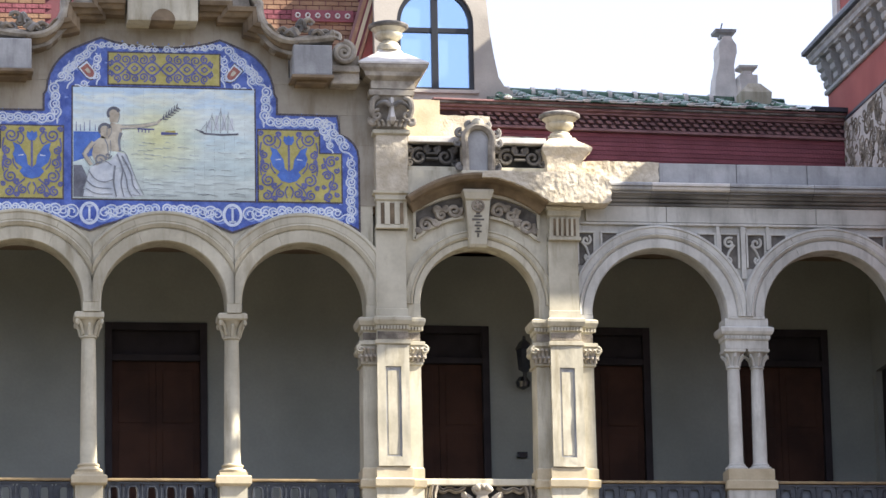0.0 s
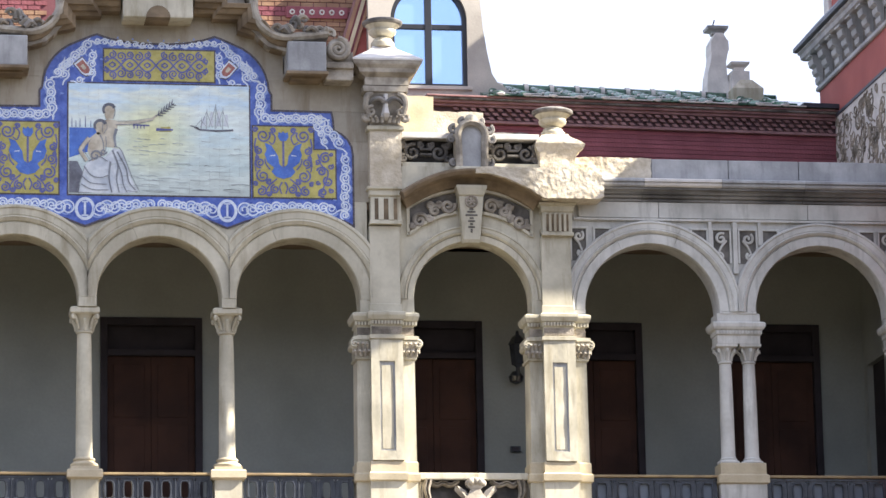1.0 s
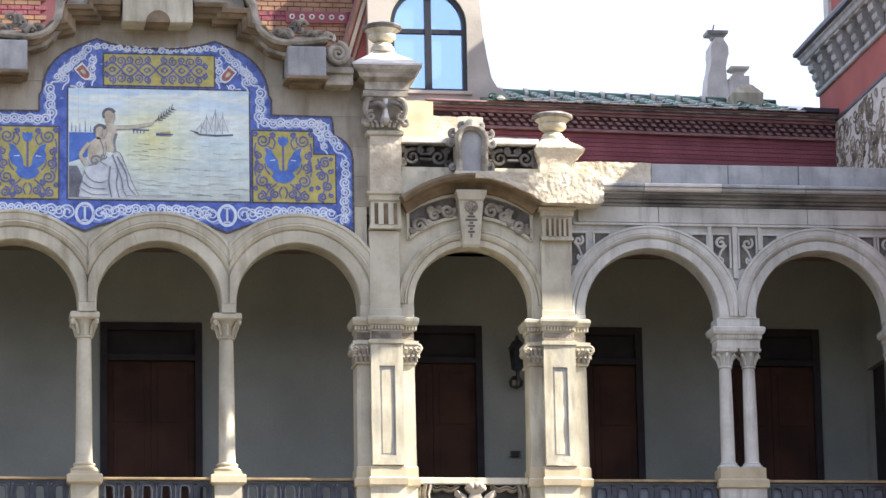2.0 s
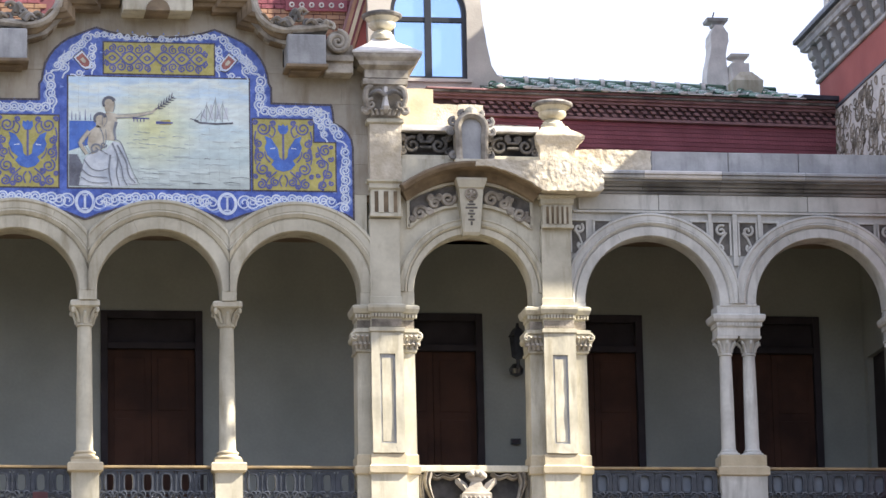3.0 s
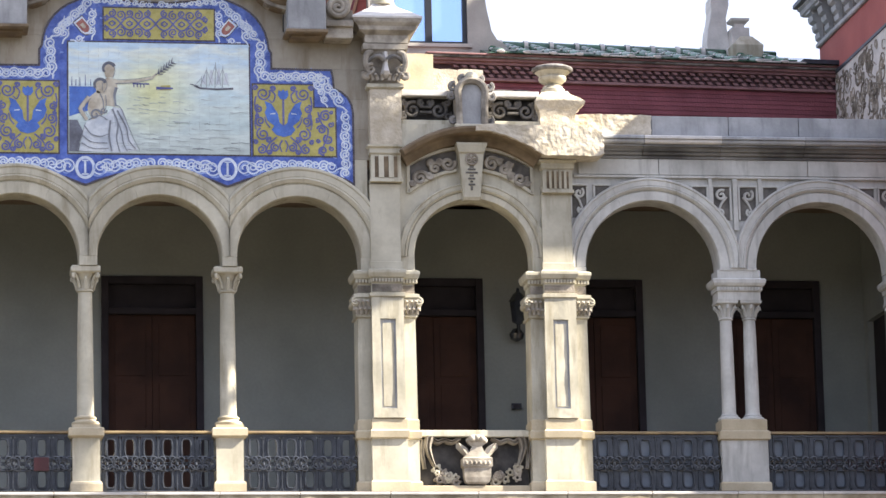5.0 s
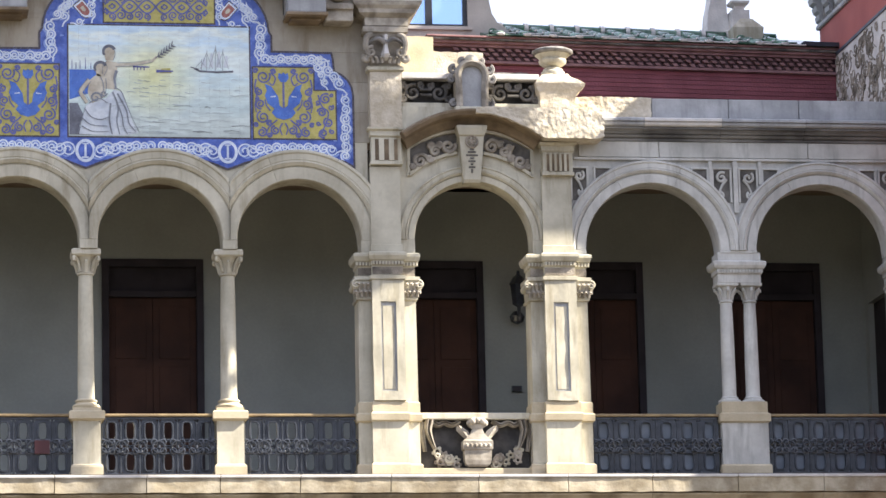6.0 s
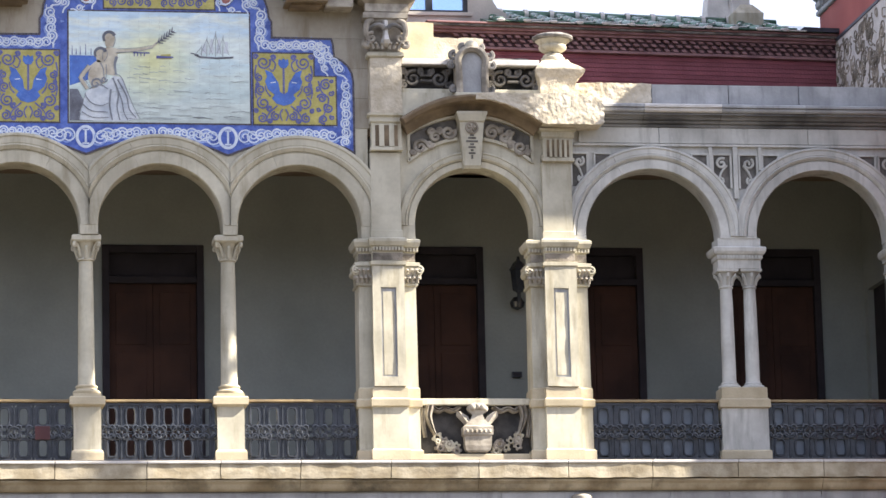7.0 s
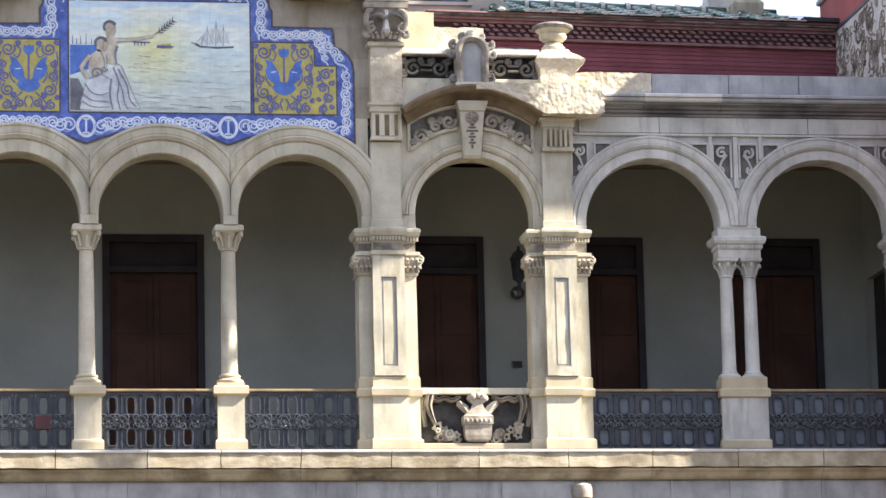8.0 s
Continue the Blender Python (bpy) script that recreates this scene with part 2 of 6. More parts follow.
def bend(pts, n=5):
    """A smooth curve through the points."""
    p = [Vector(q) for q in pts]
    p = [2 * p[0] - p[1]] + p + [2 * p[-1] - p[-2]]
    out = []
    for a, b, c, d in zip(p, p[1:], p[2:], p[3:]):
        for i in range(n):
            t = i / n
            out.append(0.5 * (2 * b + (c - a) * t + (2 * a - 5 * b + 4 * c - d) * t * t + (3 * b - a - 3 * c + d) * t ** 3))
    return out + [p[-2]]


# ---- ground and main walls ----
GROUND_Z = -8.8
bm = bmesh.new()
box(bm, -1500, 1500, -1500, 1500, GROUND_Z - 0.5, GROUND_Z)
tagged(part("ground", bm, GROUND), "dark garden ground before the palace", "ground", kind="structure")


def arch_slab(bm, cx, r, spring, x0, x1, top, y0, y1, n=26):
    """A piece of wall with a round arch cut out of its lower edge."""
    xs = [x0] if x0 < cx - r - 0.001 else []
    xs += [cx - r * math.cos(math.pi * i / n) for i in range(n + 1)]
    xs += [x1] if x1 > cx + r + 0.001 else []
    rings = []
    for x in xs:
        zb = spring + math.sqrt(max(0.0, r * r - (x - cx) ** 2))
        rings.append([(x, y0, zb), (x, y0, top), (x, y1, top), (x, y1, zb)])
    loft(bm, rings)


def voussoirs(parent, cx, spring, r0, r1, y0, y1, joints, low=99.0, high=99.0, mat=None, prof=0.0):
    """The stones of an archivolt, parted at the joint angles (degrees); low and high cut them upright on either side, where neighbours meet."""
    for a, b in zip(joints, joints[1:]):
        bm = bmesh.new()
        g = 0.1
        rings = []
        steps = max(4, int((b - a) / 5))
        for i in range(steps + 1):
            t = radians(a + g + (b - a - 2 * g) * i / steps)
            c, s = math.cos(t), math.sin(t)
            wide = r1 - r0
            steps_ = ((0.0, 0.02), (0.03, 0.0), (0.40, -0.004), (0.42, 0.018), (0.45, 0.018), (0.47, -0.012), (0.53, -prof), (0.58, -prof - 0.014), (0.61, -prof), (0.62, 0.008 - prof), (0.645, 0.008 - prof), (0.66, -prof), (0.86, -prof), (0.90, -prof - 0.018), (0.96, -prof - 0.014), (1.0, 0.012 - prof))
            pts = [(r0, y1)] + [(r0 + wide * f, y0 + o) for f, o in steps_] + [(r1, y1)]
            rings.append([(cx + min(max(q * c, -low), high), y, spring + q * s) for q, y in pts])
        loft(bm, rings)
        part("voussoir", bm, mat or STONE, parent, smooth=True)


AX = 1.05          # middle of the gabled bay
SPRING_A, R_A = 3.50, 0.92
bm = bmesh.new()
for c in (-1.02, 1.09, 3.155):
    arch_slab(bm, c, R_A, SPRING_A, *{-1.02: (-2.1, 0.03), 1.09: (0.03, 2.122), 3.155: (2.122, 4.2)}[c], 5.0, -0.2, 0.2)
wall_gable = tagged(part("wall_gable", bm, STONE), "pale limestone arcade wall under the tiled gable", "wall", kind="structure")
half = [(4.25, 5.0), (4.25, 6.95), (2.96, 6.95), (2.96, 7.25), (2.5, 7.5), (2.26, 7.8), (1.6, 7.9), (1.6, 8.3)]
bm = bmesh.new()
prism(bm, half + [(2 * AX - x, z) for x, z in half[::-1]], -0.2, 0.2)
part("gable_wall", bm, STONE_GABLE, wall_gable)
for c in (-1.02, 1.09, 3.155):
    voussoirs(wall_gable, c, SPRING_A, R_A + 0.002, 1.375, -0.235, -0.19, (0, 64, 110, 180), {-1.02: 1.05, 1.09: 1.0545, 3.155: 1.032}[c], {-1.02: 1.0545, 1.09: 1.032, 3.155: 1.1}[c], prof=0.03)
for a, b in ((-0.10, 0.17), (2.01, 2.235), (4.075, 4.24), (-2.2, -1.94)):  # stilts between capital and arch
    bm = bmesh.new()
    box(bm, a + 0.004, b - 0.004, -0.233, 0.19, 3.30 if a > 4 else 3.36, SPRING_A)
    part("arch_stilt", bm, STONE, wall_gable)

SPRING_B, R_B = 3.395, 1.028
SPRING_L, R_L = 3.53, 0.893
bm = bmesh.new()
arch_slab(bm, 5.785, R_L, SPRING_L, 4.6, 6.9, 5.5, -0.16, 0.2)
wall_link = tagged(part("wall_link", bm, STONE), "narrow limestone arch bay between two piers", "wall", kind="structure")
voussoirs(wall_link, 5.785, SPRING_L, R_L + 0.002, 1.135, -0.2, -0.15, (0, 58, 82, 98, 125, 180), 1.12, 1.08, prof=0.025)
for a, b in ((4.66, 5.785 - R_L), (5.785 + R_L, 6.9)):
    bm = bmesh.new()
    box(bm, a, b, -0.202, 0.2, 3.30, SPRING_L, 0.004)
    part("arch_stilt", bm, STONE, wall_link)
bm = bmesh.new()
for c in (8.52, 11.15):
    arch_slab(bm, c, R_B, SPRING_B, 7.2 if c < 9 else 9.86, 9.86 if c < 9 else 12.6, 4.82, -0.16, 0.2)
wall_wing = tagged(part("wall_wing", bm, STONE_SHADE_TINT), "limestone wing wall with wide round arches in shade", "wall", kind="structure")
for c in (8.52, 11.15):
    voussoirs(wall_wing, c, SPRING_B, R_B + 0.002, 1.382, -0.21, -0.15, (0, 70, 116, 180), 1.3145, 1.3145, mat=STONE_SHADE_TINT, prof=0.03)
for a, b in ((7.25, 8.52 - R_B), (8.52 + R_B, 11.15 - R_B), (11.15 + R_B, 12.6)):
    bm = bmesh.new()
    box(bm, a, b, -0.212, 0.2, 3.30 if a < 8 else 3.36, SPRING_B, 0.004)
    part("arch_stilt", bm, STONE_SHADE_TINT, wall_wing)

# entablature over the wing: frieze blocks, cornice, parapet
bm = bmesh.new()
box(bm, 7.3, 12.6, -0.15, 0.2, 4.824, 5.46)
tagged(part("wall_entablature", bm, STONE_SHADE_TINT), "limestone entablature core of the wing", "wall", kind="structure")


def blocks(name, cuts, y0, y1, z0, z1, mat, parent, gap=0.004, bevel=0.008):
    for a, b in zip(cuts, cuts[1:]):
        bm = bmesh.new()
        box(bm, a + gap, b - gap, y0, y1, z0, z1, bevel)
        part(name, bm, mat, parent)


frieze = thing("frieze", (0, 0, 0), "long plain limestone frieze blocks above the wing arches", "frieze", kind="structure")
blocks("stone_block", (7.42, 8.66, 10.98, 12.5), -0.2, -0.14, 4.828, 5.072, STONE_SHADE_TINT, frieze)
cornice = thing("cornice", (0, 0, 0), "dark-streaked moulded limestone cornice of the wing", "cornice", kind="structure")
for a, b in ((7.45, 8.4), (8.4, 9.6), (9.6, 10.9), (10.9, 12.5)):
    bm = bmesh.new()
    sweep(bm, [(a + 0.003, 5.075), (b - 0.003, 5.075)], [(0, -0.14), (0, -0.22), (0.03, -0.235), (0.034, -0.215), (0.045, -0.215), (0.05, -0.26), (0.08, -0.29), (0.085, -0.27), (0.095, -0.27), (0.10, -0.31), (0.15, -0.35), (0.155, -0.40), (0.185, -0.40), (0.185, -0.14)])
    part("cornice_block", bm, STONE_STRIPED, cornice)
    bm = bmesh.new()
    sweep(bm, [(a + 0.003, 5.262), (b - 0.003, 5.262)], [(0, -0.14), (0, -0.43), (0.02, -0.45), (0.05, -0.46), (0.055, -0.44), (0.065, -0.44), (0.07, -0.475), (0.105, -0.475), (0.125, -0.45), (0.17, -0.25), (0.17, -0.14)])
    part("corona_stone", bm, STONE_GREY if a != 8.4 else MARBLE, cornice, "streaked top moulding")
parapet = thing("parapet", (0, 0, 0), "grey limestone parapet blocks on the wing cornice", "parapet", kind="structure")
part("stone_block", rough_mass([(7.28, 5.434, 5.74), (8.0, 5.434, 5.75), (8.555, 5.434, 5.74)], -0.24, 0.2, 0.014, 3.0), STONE_ROUGH, parapet, "pale eroded block", smooth=True)
blocks("stone_block", (8.56, 9.76, 10.86, 12.5), -0.22, 0.2, 5.434, 5.74, STONE_GREY, parapet, bevel=0.015)

for k in range(5):
    z = 5.0 + k * 0.46
    for s in (-1, 1):
        cuts_ = [2.55, 3.05 + 0.3 * (k % 2), 3.72 + 0.12 * (k % 2), 4.235]
        cuts_ = sorted(AX + s * (c - AX) for c in cuts_)
        blocks("ashlar_block", cuts_, -0.207, -0.19, z + 0.002, min(z + 0.457, 6.94), STONE_GABLE, wall_gable, gap=0.002, bevel=0.003)
blocks("ashlar_block", (0.0, 0.75, 1.35, 2.1), -0.207, -0.19, 7.3, 7.62, STONE_GABLE, wall_gable, gap=0.002, bevel=0.003)

# balcony slab, its coping stones and the wall below
bm = bmesh.new()
box(bm, -4, 14, -0.5, 2.9, -0.42, -0.03)
tagged(part("floor", bm, FLOOR), "stone balcony and loggia floor", "floor", kind="structure")
coping = thing("coping", (0, 0, -0.3), "worn pale limestone coping along the balcony edge", "coping", kind="structure")
cuts = (-1.4, -0.5, 0.83, 1.9, 3.07, 4.4, 5.7, 7.03, 8.3, 9.6, 10.9, 12.4)
for a, b in zip(cuts, cuts[1:]):
    part("coping_stone", rough_block(a + 0.006, b - 0.006, -0.61, -0.3, -0.315, -0.095, 0.010, 17), COPE, coping, smooth=True)
    # sunlit top edge, laid on as a strip of paler stone
    bm = bmesh.new()
    box(bm, a + 0.003, b - 0.003, -0.63, -0.3, -0.10, -0.055, 0.012)
    part("coping_edge", bm, MARBLE, coping, "pale top edge of the coping with sunlight in its colour")
ledge = thing("ledge", (0, 0, -0.5), "stained limestone moulding under the balcony coping", "ledge", kind="structure")
for a, b in zip(cuts[::2], cuts[2::2] + (12.4,)):
    bm = bmesh.new()
    sweep(bm, [(a + 0.003, -0.485), (b - 0.003, -0.485)], [(0, -0.3), (0, -0.47), (0.03, -0.5), (0.09, -0.53), (0.13, -0.57), (0.155, -0.57), (0.155, -0.3)])
    part("ledge_stone", bm, LEDGE, ledge)
bm = bmesh.new()
box(bm, -4, 14, -0.40, 0.2, GROUND_Z, -0.425)
wall_lower = tagged(part("wall_lower", bm, STONE_GREY), "grey stained stone wall below the balcony", "wall", kind="structure")
blocks("ashlar_block", (-1.4, -0.62, 0.55, 1.9, 3.3, 3.9, 5.1, 6.05, 7.15, 8.6, 9.5, 10.9, 12.4), -0.415, -0.39, -1.05, -0.50, STONE_GREY, wall_lower, gap=0.003, bevel=0.004)
blocks("ashlar_block", (-1.4, 0.1, 1.3, 2.6, 4.4, 5.6, 6.8, 7.9, 9.1, 10.2, 11.5, 12.4), -0.415, -0.39, -1.6, -1.055, STONE_GREY, wall_lower, gap=0.003, bevel=0.004)
crest = thing("keystone_crest", (7.35, -0.42, -0.8), "pale carved crest below the balcony ledge", "carving")
bm = bmesh.new()
lathe(bm, [(0.06, -0.535), (0.12, -0.545), (0.155, -0.575), (0.165, -0.64), (0.15, -0.76), (0.08, -0.8)], 7.26, -0.42, 16)
part("scroll", bm, AGED, crest, smooth=True)
bm = bmesh.new()
box(bm, 7.18, 7.34, -0.50, -0.41, -1.0, -0.70, 0.02)
part("shield", bm, STONE, crest)

# loggia: back wall, ceiling, end wall
bm = bmesh.new()
for a, b in ((-4, 0.42), (2.0, 4.84), (6.42, 7.41), (8.99, 10.3), (11.88, 12.9)):
    box(bm, a, b, 2.8, 3.1, -0.03, 4.9)
for a, b in ((0.42, 2.0), (4.84, 6.42), (7.41, 8.99), (10.3, 11.88)):
    box(bm, a, b, 2.8, 3.1, 3.78, 4.9)
tagged(part("wall_back", bm, PLASTER), "grey-blue plaster back wall of the shaded loggia", "wall", kind="structure")
bm = bmesh.new()
box(bm, -4, 12.9, -0.14, 3.1, 4.9, 5.1)
tagged(part("ceiling", bm, CEIL), "dim plaster ceiling of the loggia", "ceiling", kind="structure")
bm = bmesh.new()
box(bm, 12.6, 12.9, -0.16, 1.6, -0.03, 4.9)
box(bm, 12.6, 12.9, 2.6, 2.8, -0.03, 4.9)
box(bm, 12.6, 12.9, 1.6, 2.6, 3.1, 4.9)
tagged(part("wall_end", bm, PLASTER), "plaster end wall of the loggia with a dark doorway", "wall", kind="structure")
bm = bmesh.new()
box(bm, -4.3, -4, -0.2, 3.1, -0.03, 4.9)
tagged(part("wall_far_end", bm, PLASTER), "plaster end wall of the loggia", "wall", kind="structure")

# unseen plain walls, added behind and beside the viewer to block skylight
bm = bmesh.new()
box(bm, -70, 60, -78, -74, GROUND_Z, 16)
tagged(part("wall_opposite", bm, COURT), "plain dark unseen wall across the court, added to block skylight", "wall", kind="structure")
bm = bmesh.new()
box(bm, -74, -70, -74, 6, GROUND_Z, 14)
tagged(part("wall_court_side", bm, COURT), "plain dark unseen wall beside the court, added to block skylight", "wall", kind="structure")
bm = bmesh.new()
box(bm, -4.3, 13.2, 3.4, 9.4, -8, -0.5)
box(bm, -4.3, 13.2, 9.4, 9.7, -8, 8)
box(bm, -4.6, -4.3, -0.2, 9.7, -8, 7)
tagged(part("wall_inner_house", bm, COURT), "plain wall inside the house", "wall", kind="structure")


# ---- a tall umbrella pine, unseen beside the tower, added to shade the gable ----
def pine(x, y):
    t = thing("pine_tree", (x, y, GROUND_Z), "tall unseen umbrella pine with dense dark green crown, added for shade", "tree")
    bm = bmesh.new()
    tube(bm, [(x + 1.2, y - 3.2, GROUND_Z - 0.1), (x + 1.0, y - 3.0, -3), (x + 0.6, y - 2.2, 5), (x + 0.2, y - 0.9, 11), (x, y + 0.3, 17)], 0.3, 10, 0.35)
    part("trunk", bm, BARK, t, smooth=True)
    rng = random.Random(4)
    for k in range(7):
        bm = bmesh.new()
        z = 12 + k * 0.9
        tube(bm, [(x, y - 0.5, z), (x + rng.uniform(-1.2, 1.2), y + rng.uniform(-0.5, 0.3), z + 1.2), (x + rng.uniform(-1.8, 1.8), y + rng.uniform(-0.7, 0.4), z + 2.2)], 0.09, 6, 0.3)
        part("limb", bm, BARK, t, smooth=True)
    verts, faces = [], []
    for c in range(150):  # clumps of needles, placed along the sun's rays to shape the gable's shade
        u = rng.random()
        d = 9.9 + 7.8 * u
        rise = rng.uniform(3.1, 7.5) if d > 11.3 else rng.uniform(3.2, 4.2)
        centre = Vector((x + rng.gauss(0, 0.25), -0.25 - d * 0.267, d * 0.84 + rise))
        for k in range(60):
            p = centre + Vector((rng.gauss(0, 0.2), rng.gauss(0, 0.12), rng.gauss(0, 0.26)))
            a = Vector((rng.gauss(0, 1), rng.gauss(0, 1), rng.gauss(0, 1))).normalized() * 0.16
            b = a.orthogonal().normalized() * 0.09
            i = len(verts)
            verts += [p - a, p - b, p + a, p + b]
            faces.append((i, i + 1, i + 2, i + 3))
    me = bpy.data.meshes.new("crown")
    me.from_pydata([tuple(v) for v in verts], [], faces)
    me.materials.append(NEEDLES)
    crown = new("crown", me)
    crown.parent = t
    crown.matrix_parent_inverse = Matrix.Translation(-t.location)
    tagged(crown, "dense dark green needles", kind="stuff")


pine(14.2, -3.55)


# ---- columns ----
def column(at, label):
    """Slender column of the gabled bay, on its pedestal; built round x = 0, z = 0 at the place given."""
    x, y, z = at
    t = thing("column", at, label, "column", "arcade columns")
    bm = bmesh.new()
    square_stack(bm, [(0.235, 0.22, z - 0.03), (0.235, 0.22, z + 0.12), (0.225, 0.21, z + 0.15), (0.20, 0.19, z + 0.165)], x, y)
    part("pedestal_base", bm, STONE_WARM, t)
    bm = bmesh.new()
    square_stack(bm, [(0.20, 0.19, z + 0.163), (0.20, 0.19, z + 0.80)], x, y)
    part("pedestal_die", bm, STONE, t)
    bm = bmesh.new()
    square_stack(bm, [(0.20, 0.19, z + 0.80), (0.235, 0.225, z + 0.815), (0.26, 0.25, z + 0.83), (0.26, 0.25, z + 0.93), (0.245, 0.235, z + 0.95)], x, y)
    part("pedestal_cap", bm, STONE_WARM, t)
    bm = bmesh.new()
    square_stack(bm, [(0.205, 0.2, z + 0.95), (0.205, 0.2, z + 1.0)], x, y)
    lathe(bm, [(0.19, z + 1.0), (0.205, z + 1.02), (0.205, z + 1.04), (0.185, z + 1.06), (0.155, z + 1.07), (0.15, z + 1.09), (0.165, z + 1.105), (0.16, z + 1.125), (0.13, z + 1.14)], x, y)
    part("column_base", bm, STONE_WARM, t, smooth=True)
    bm = bmesh.new()
    lathe(bm, [(0.13, z + 1.14), (0.124, z + 1.18), (0.119, z + 1.9), (0.113, z + 2.5), (0.104, z + 2.985)], x, y, 28)
    part("shaft", bm, STONE, t, smooth=True)
    z -= 0.055
    bm = bmesh.new()
    lathe(bm, [(0.108, z + 3.04), (0.126, z + 3.05), (0.126, z + 3.07), (0.108, z + 3.085), (0.108, z + 3.14), (0.118, z + 3.2), (0.145, z + 3.26), (0.185, z + 3.31)], x, y)
    square_stack(bm, [(0.19, 0.19, z + 3.31), (0.215, 0.215, z + 3.335), (0.215, 0.215, z + 3.40), (0.19, 0.19, z + 3.42)], x, y)
    cap = part("capital", bm, STONE, t, smooth=True)
    for k in range(4):  # corner volutes and hanging leaves
        a = math.pi / 4 + k * math.pi / 2
        bm = bmesh.new()
        c, s = math.cos(a), math.sin(a)
        tube(bm, bend([(x + c * r, y + s * r, z + h) for r, h in ((0.12, 3.10), (0.14, 3.17), (0.18, 3.25), (0.235, 3.30), (0.262, 3.285), (0.258, 3.25), (0.235, 3.255))], 3), 0.024, 6)
        part("volute", bm, STONE, cap, smooth=True)
        bm = bmesh.new()
        a += math.pi / 4
        c, s = math.cos(a), math.sin(a)
        tube(bm, [(x + c * r, y + s * r, z + h) for r, h in ((0.11, 3.08), (0.125, 3.14), (0.15, 3.2), (0.165, 3.235), (0.15, 3.245))], 0.034, 6, 0.6)
        part("leaf", bm, STONE, cap, smooth=True)
    return t


first = column((0, 0, 0), "slender pale limestone column on a square pedestal")
copy_thing(first, pose(2.1, 0, 0))
copy_thing(first, pose(-2.1, 0, 0))


def twin_column(at):
    x, y, z = at
    t = thing("twin_column", at, "paired slim limestone columns on one shared pedestal", "column")
    bm = bmesh.new()
    square_stack(bm, [(0.385, 0.22, z - 0.03), (0.385, 0.22, z + 0.12), (0.37, 0.2, z + 0.145)], x, y)
    part("pedestal_base", bm, STONE_WARM, t)
    bm = bmesh.new()
    square_stack(bm, [(0.355, 0.19, z + 0.143), (0.355, 0.19, z + 0.77)], x, y)
    part("pedestal_die", bm, STONE_SHADE_TINT, t)
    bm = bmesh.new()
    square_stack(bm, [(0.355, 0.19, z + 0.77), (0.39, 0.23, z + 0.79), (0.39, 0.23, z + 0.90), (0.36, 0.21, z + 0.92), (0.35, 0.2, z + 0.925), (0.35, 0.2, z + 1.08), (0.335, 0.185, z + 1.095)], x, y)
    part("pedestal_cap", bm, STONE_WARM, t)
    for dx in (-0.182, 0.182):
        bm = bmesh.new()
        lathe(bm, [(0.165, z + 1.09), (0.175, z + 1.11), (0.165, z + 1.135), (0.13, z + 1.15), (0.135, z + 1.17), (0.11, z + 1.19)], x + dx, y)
        part("column_base", bm, STONE_SHADE_TINT, t, smooth=True)
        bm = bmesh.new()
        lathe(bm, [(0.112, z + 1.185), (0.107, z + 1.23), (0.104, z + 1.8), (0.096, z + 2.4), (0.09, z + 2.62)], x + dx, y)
        part("shaft", bm, STONE_SHADE_TINT, t, smooth=True)
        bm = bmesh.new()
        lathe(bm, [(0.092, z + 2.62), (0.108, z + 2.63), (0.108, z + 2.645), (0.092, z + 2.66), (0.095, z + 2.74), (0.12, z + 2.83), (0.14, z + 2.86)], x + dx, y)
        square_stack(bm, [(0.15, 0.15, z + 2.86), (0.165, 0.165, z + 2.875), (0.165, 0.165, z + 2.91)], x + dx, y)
        cap = part("capital", bm, STONE_SHADE_TINT, t, smooth=True)
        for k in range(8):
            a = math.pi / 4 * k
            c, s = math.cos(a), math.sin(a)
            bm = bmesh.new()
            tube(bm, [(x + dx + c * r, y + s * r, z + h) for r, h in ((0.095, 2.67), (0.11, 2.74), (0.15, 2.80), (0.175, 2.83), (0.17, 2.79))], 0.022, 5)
            part("leaf", bm, STONE_SHADE_TINT, cap, smooth=True)
    bm = bmesh.new()
    square_stack(bm, [(0.33, 0.17, z + 2.912), (0.33, 0.17, z + 3.04), (0.35, 0.19, z + 3.05), (0.35, 0.19, z + 3.11), (0.385, 0.22, z + 3.13), (0.405, 0.24, z + 3.17), (0.41, 0.245, z + 3.22), (0.39, 0.22, z + 3.24), (0.33, 0.2, z + 3.245), (0.33, 0.2, z + 3.37)], x, y)
    imp = part("impost", bm, STONE_SHADE_TINT, t)
    for k in range(15):
        bm = bmesh.new()
        box(bm, x - 0.35 + k * 0.0486, x - 0.325 + k * 0.0486, y - 0.215, y - 0.18, z + 3.06, z + 3.105)
        part("dentil", bm, STONE_SHADE_TINT, imp)
    return t


twin = twin_column((9.84, 0, 0))
copy_thing(twin, pose(12.52, 0, 0))


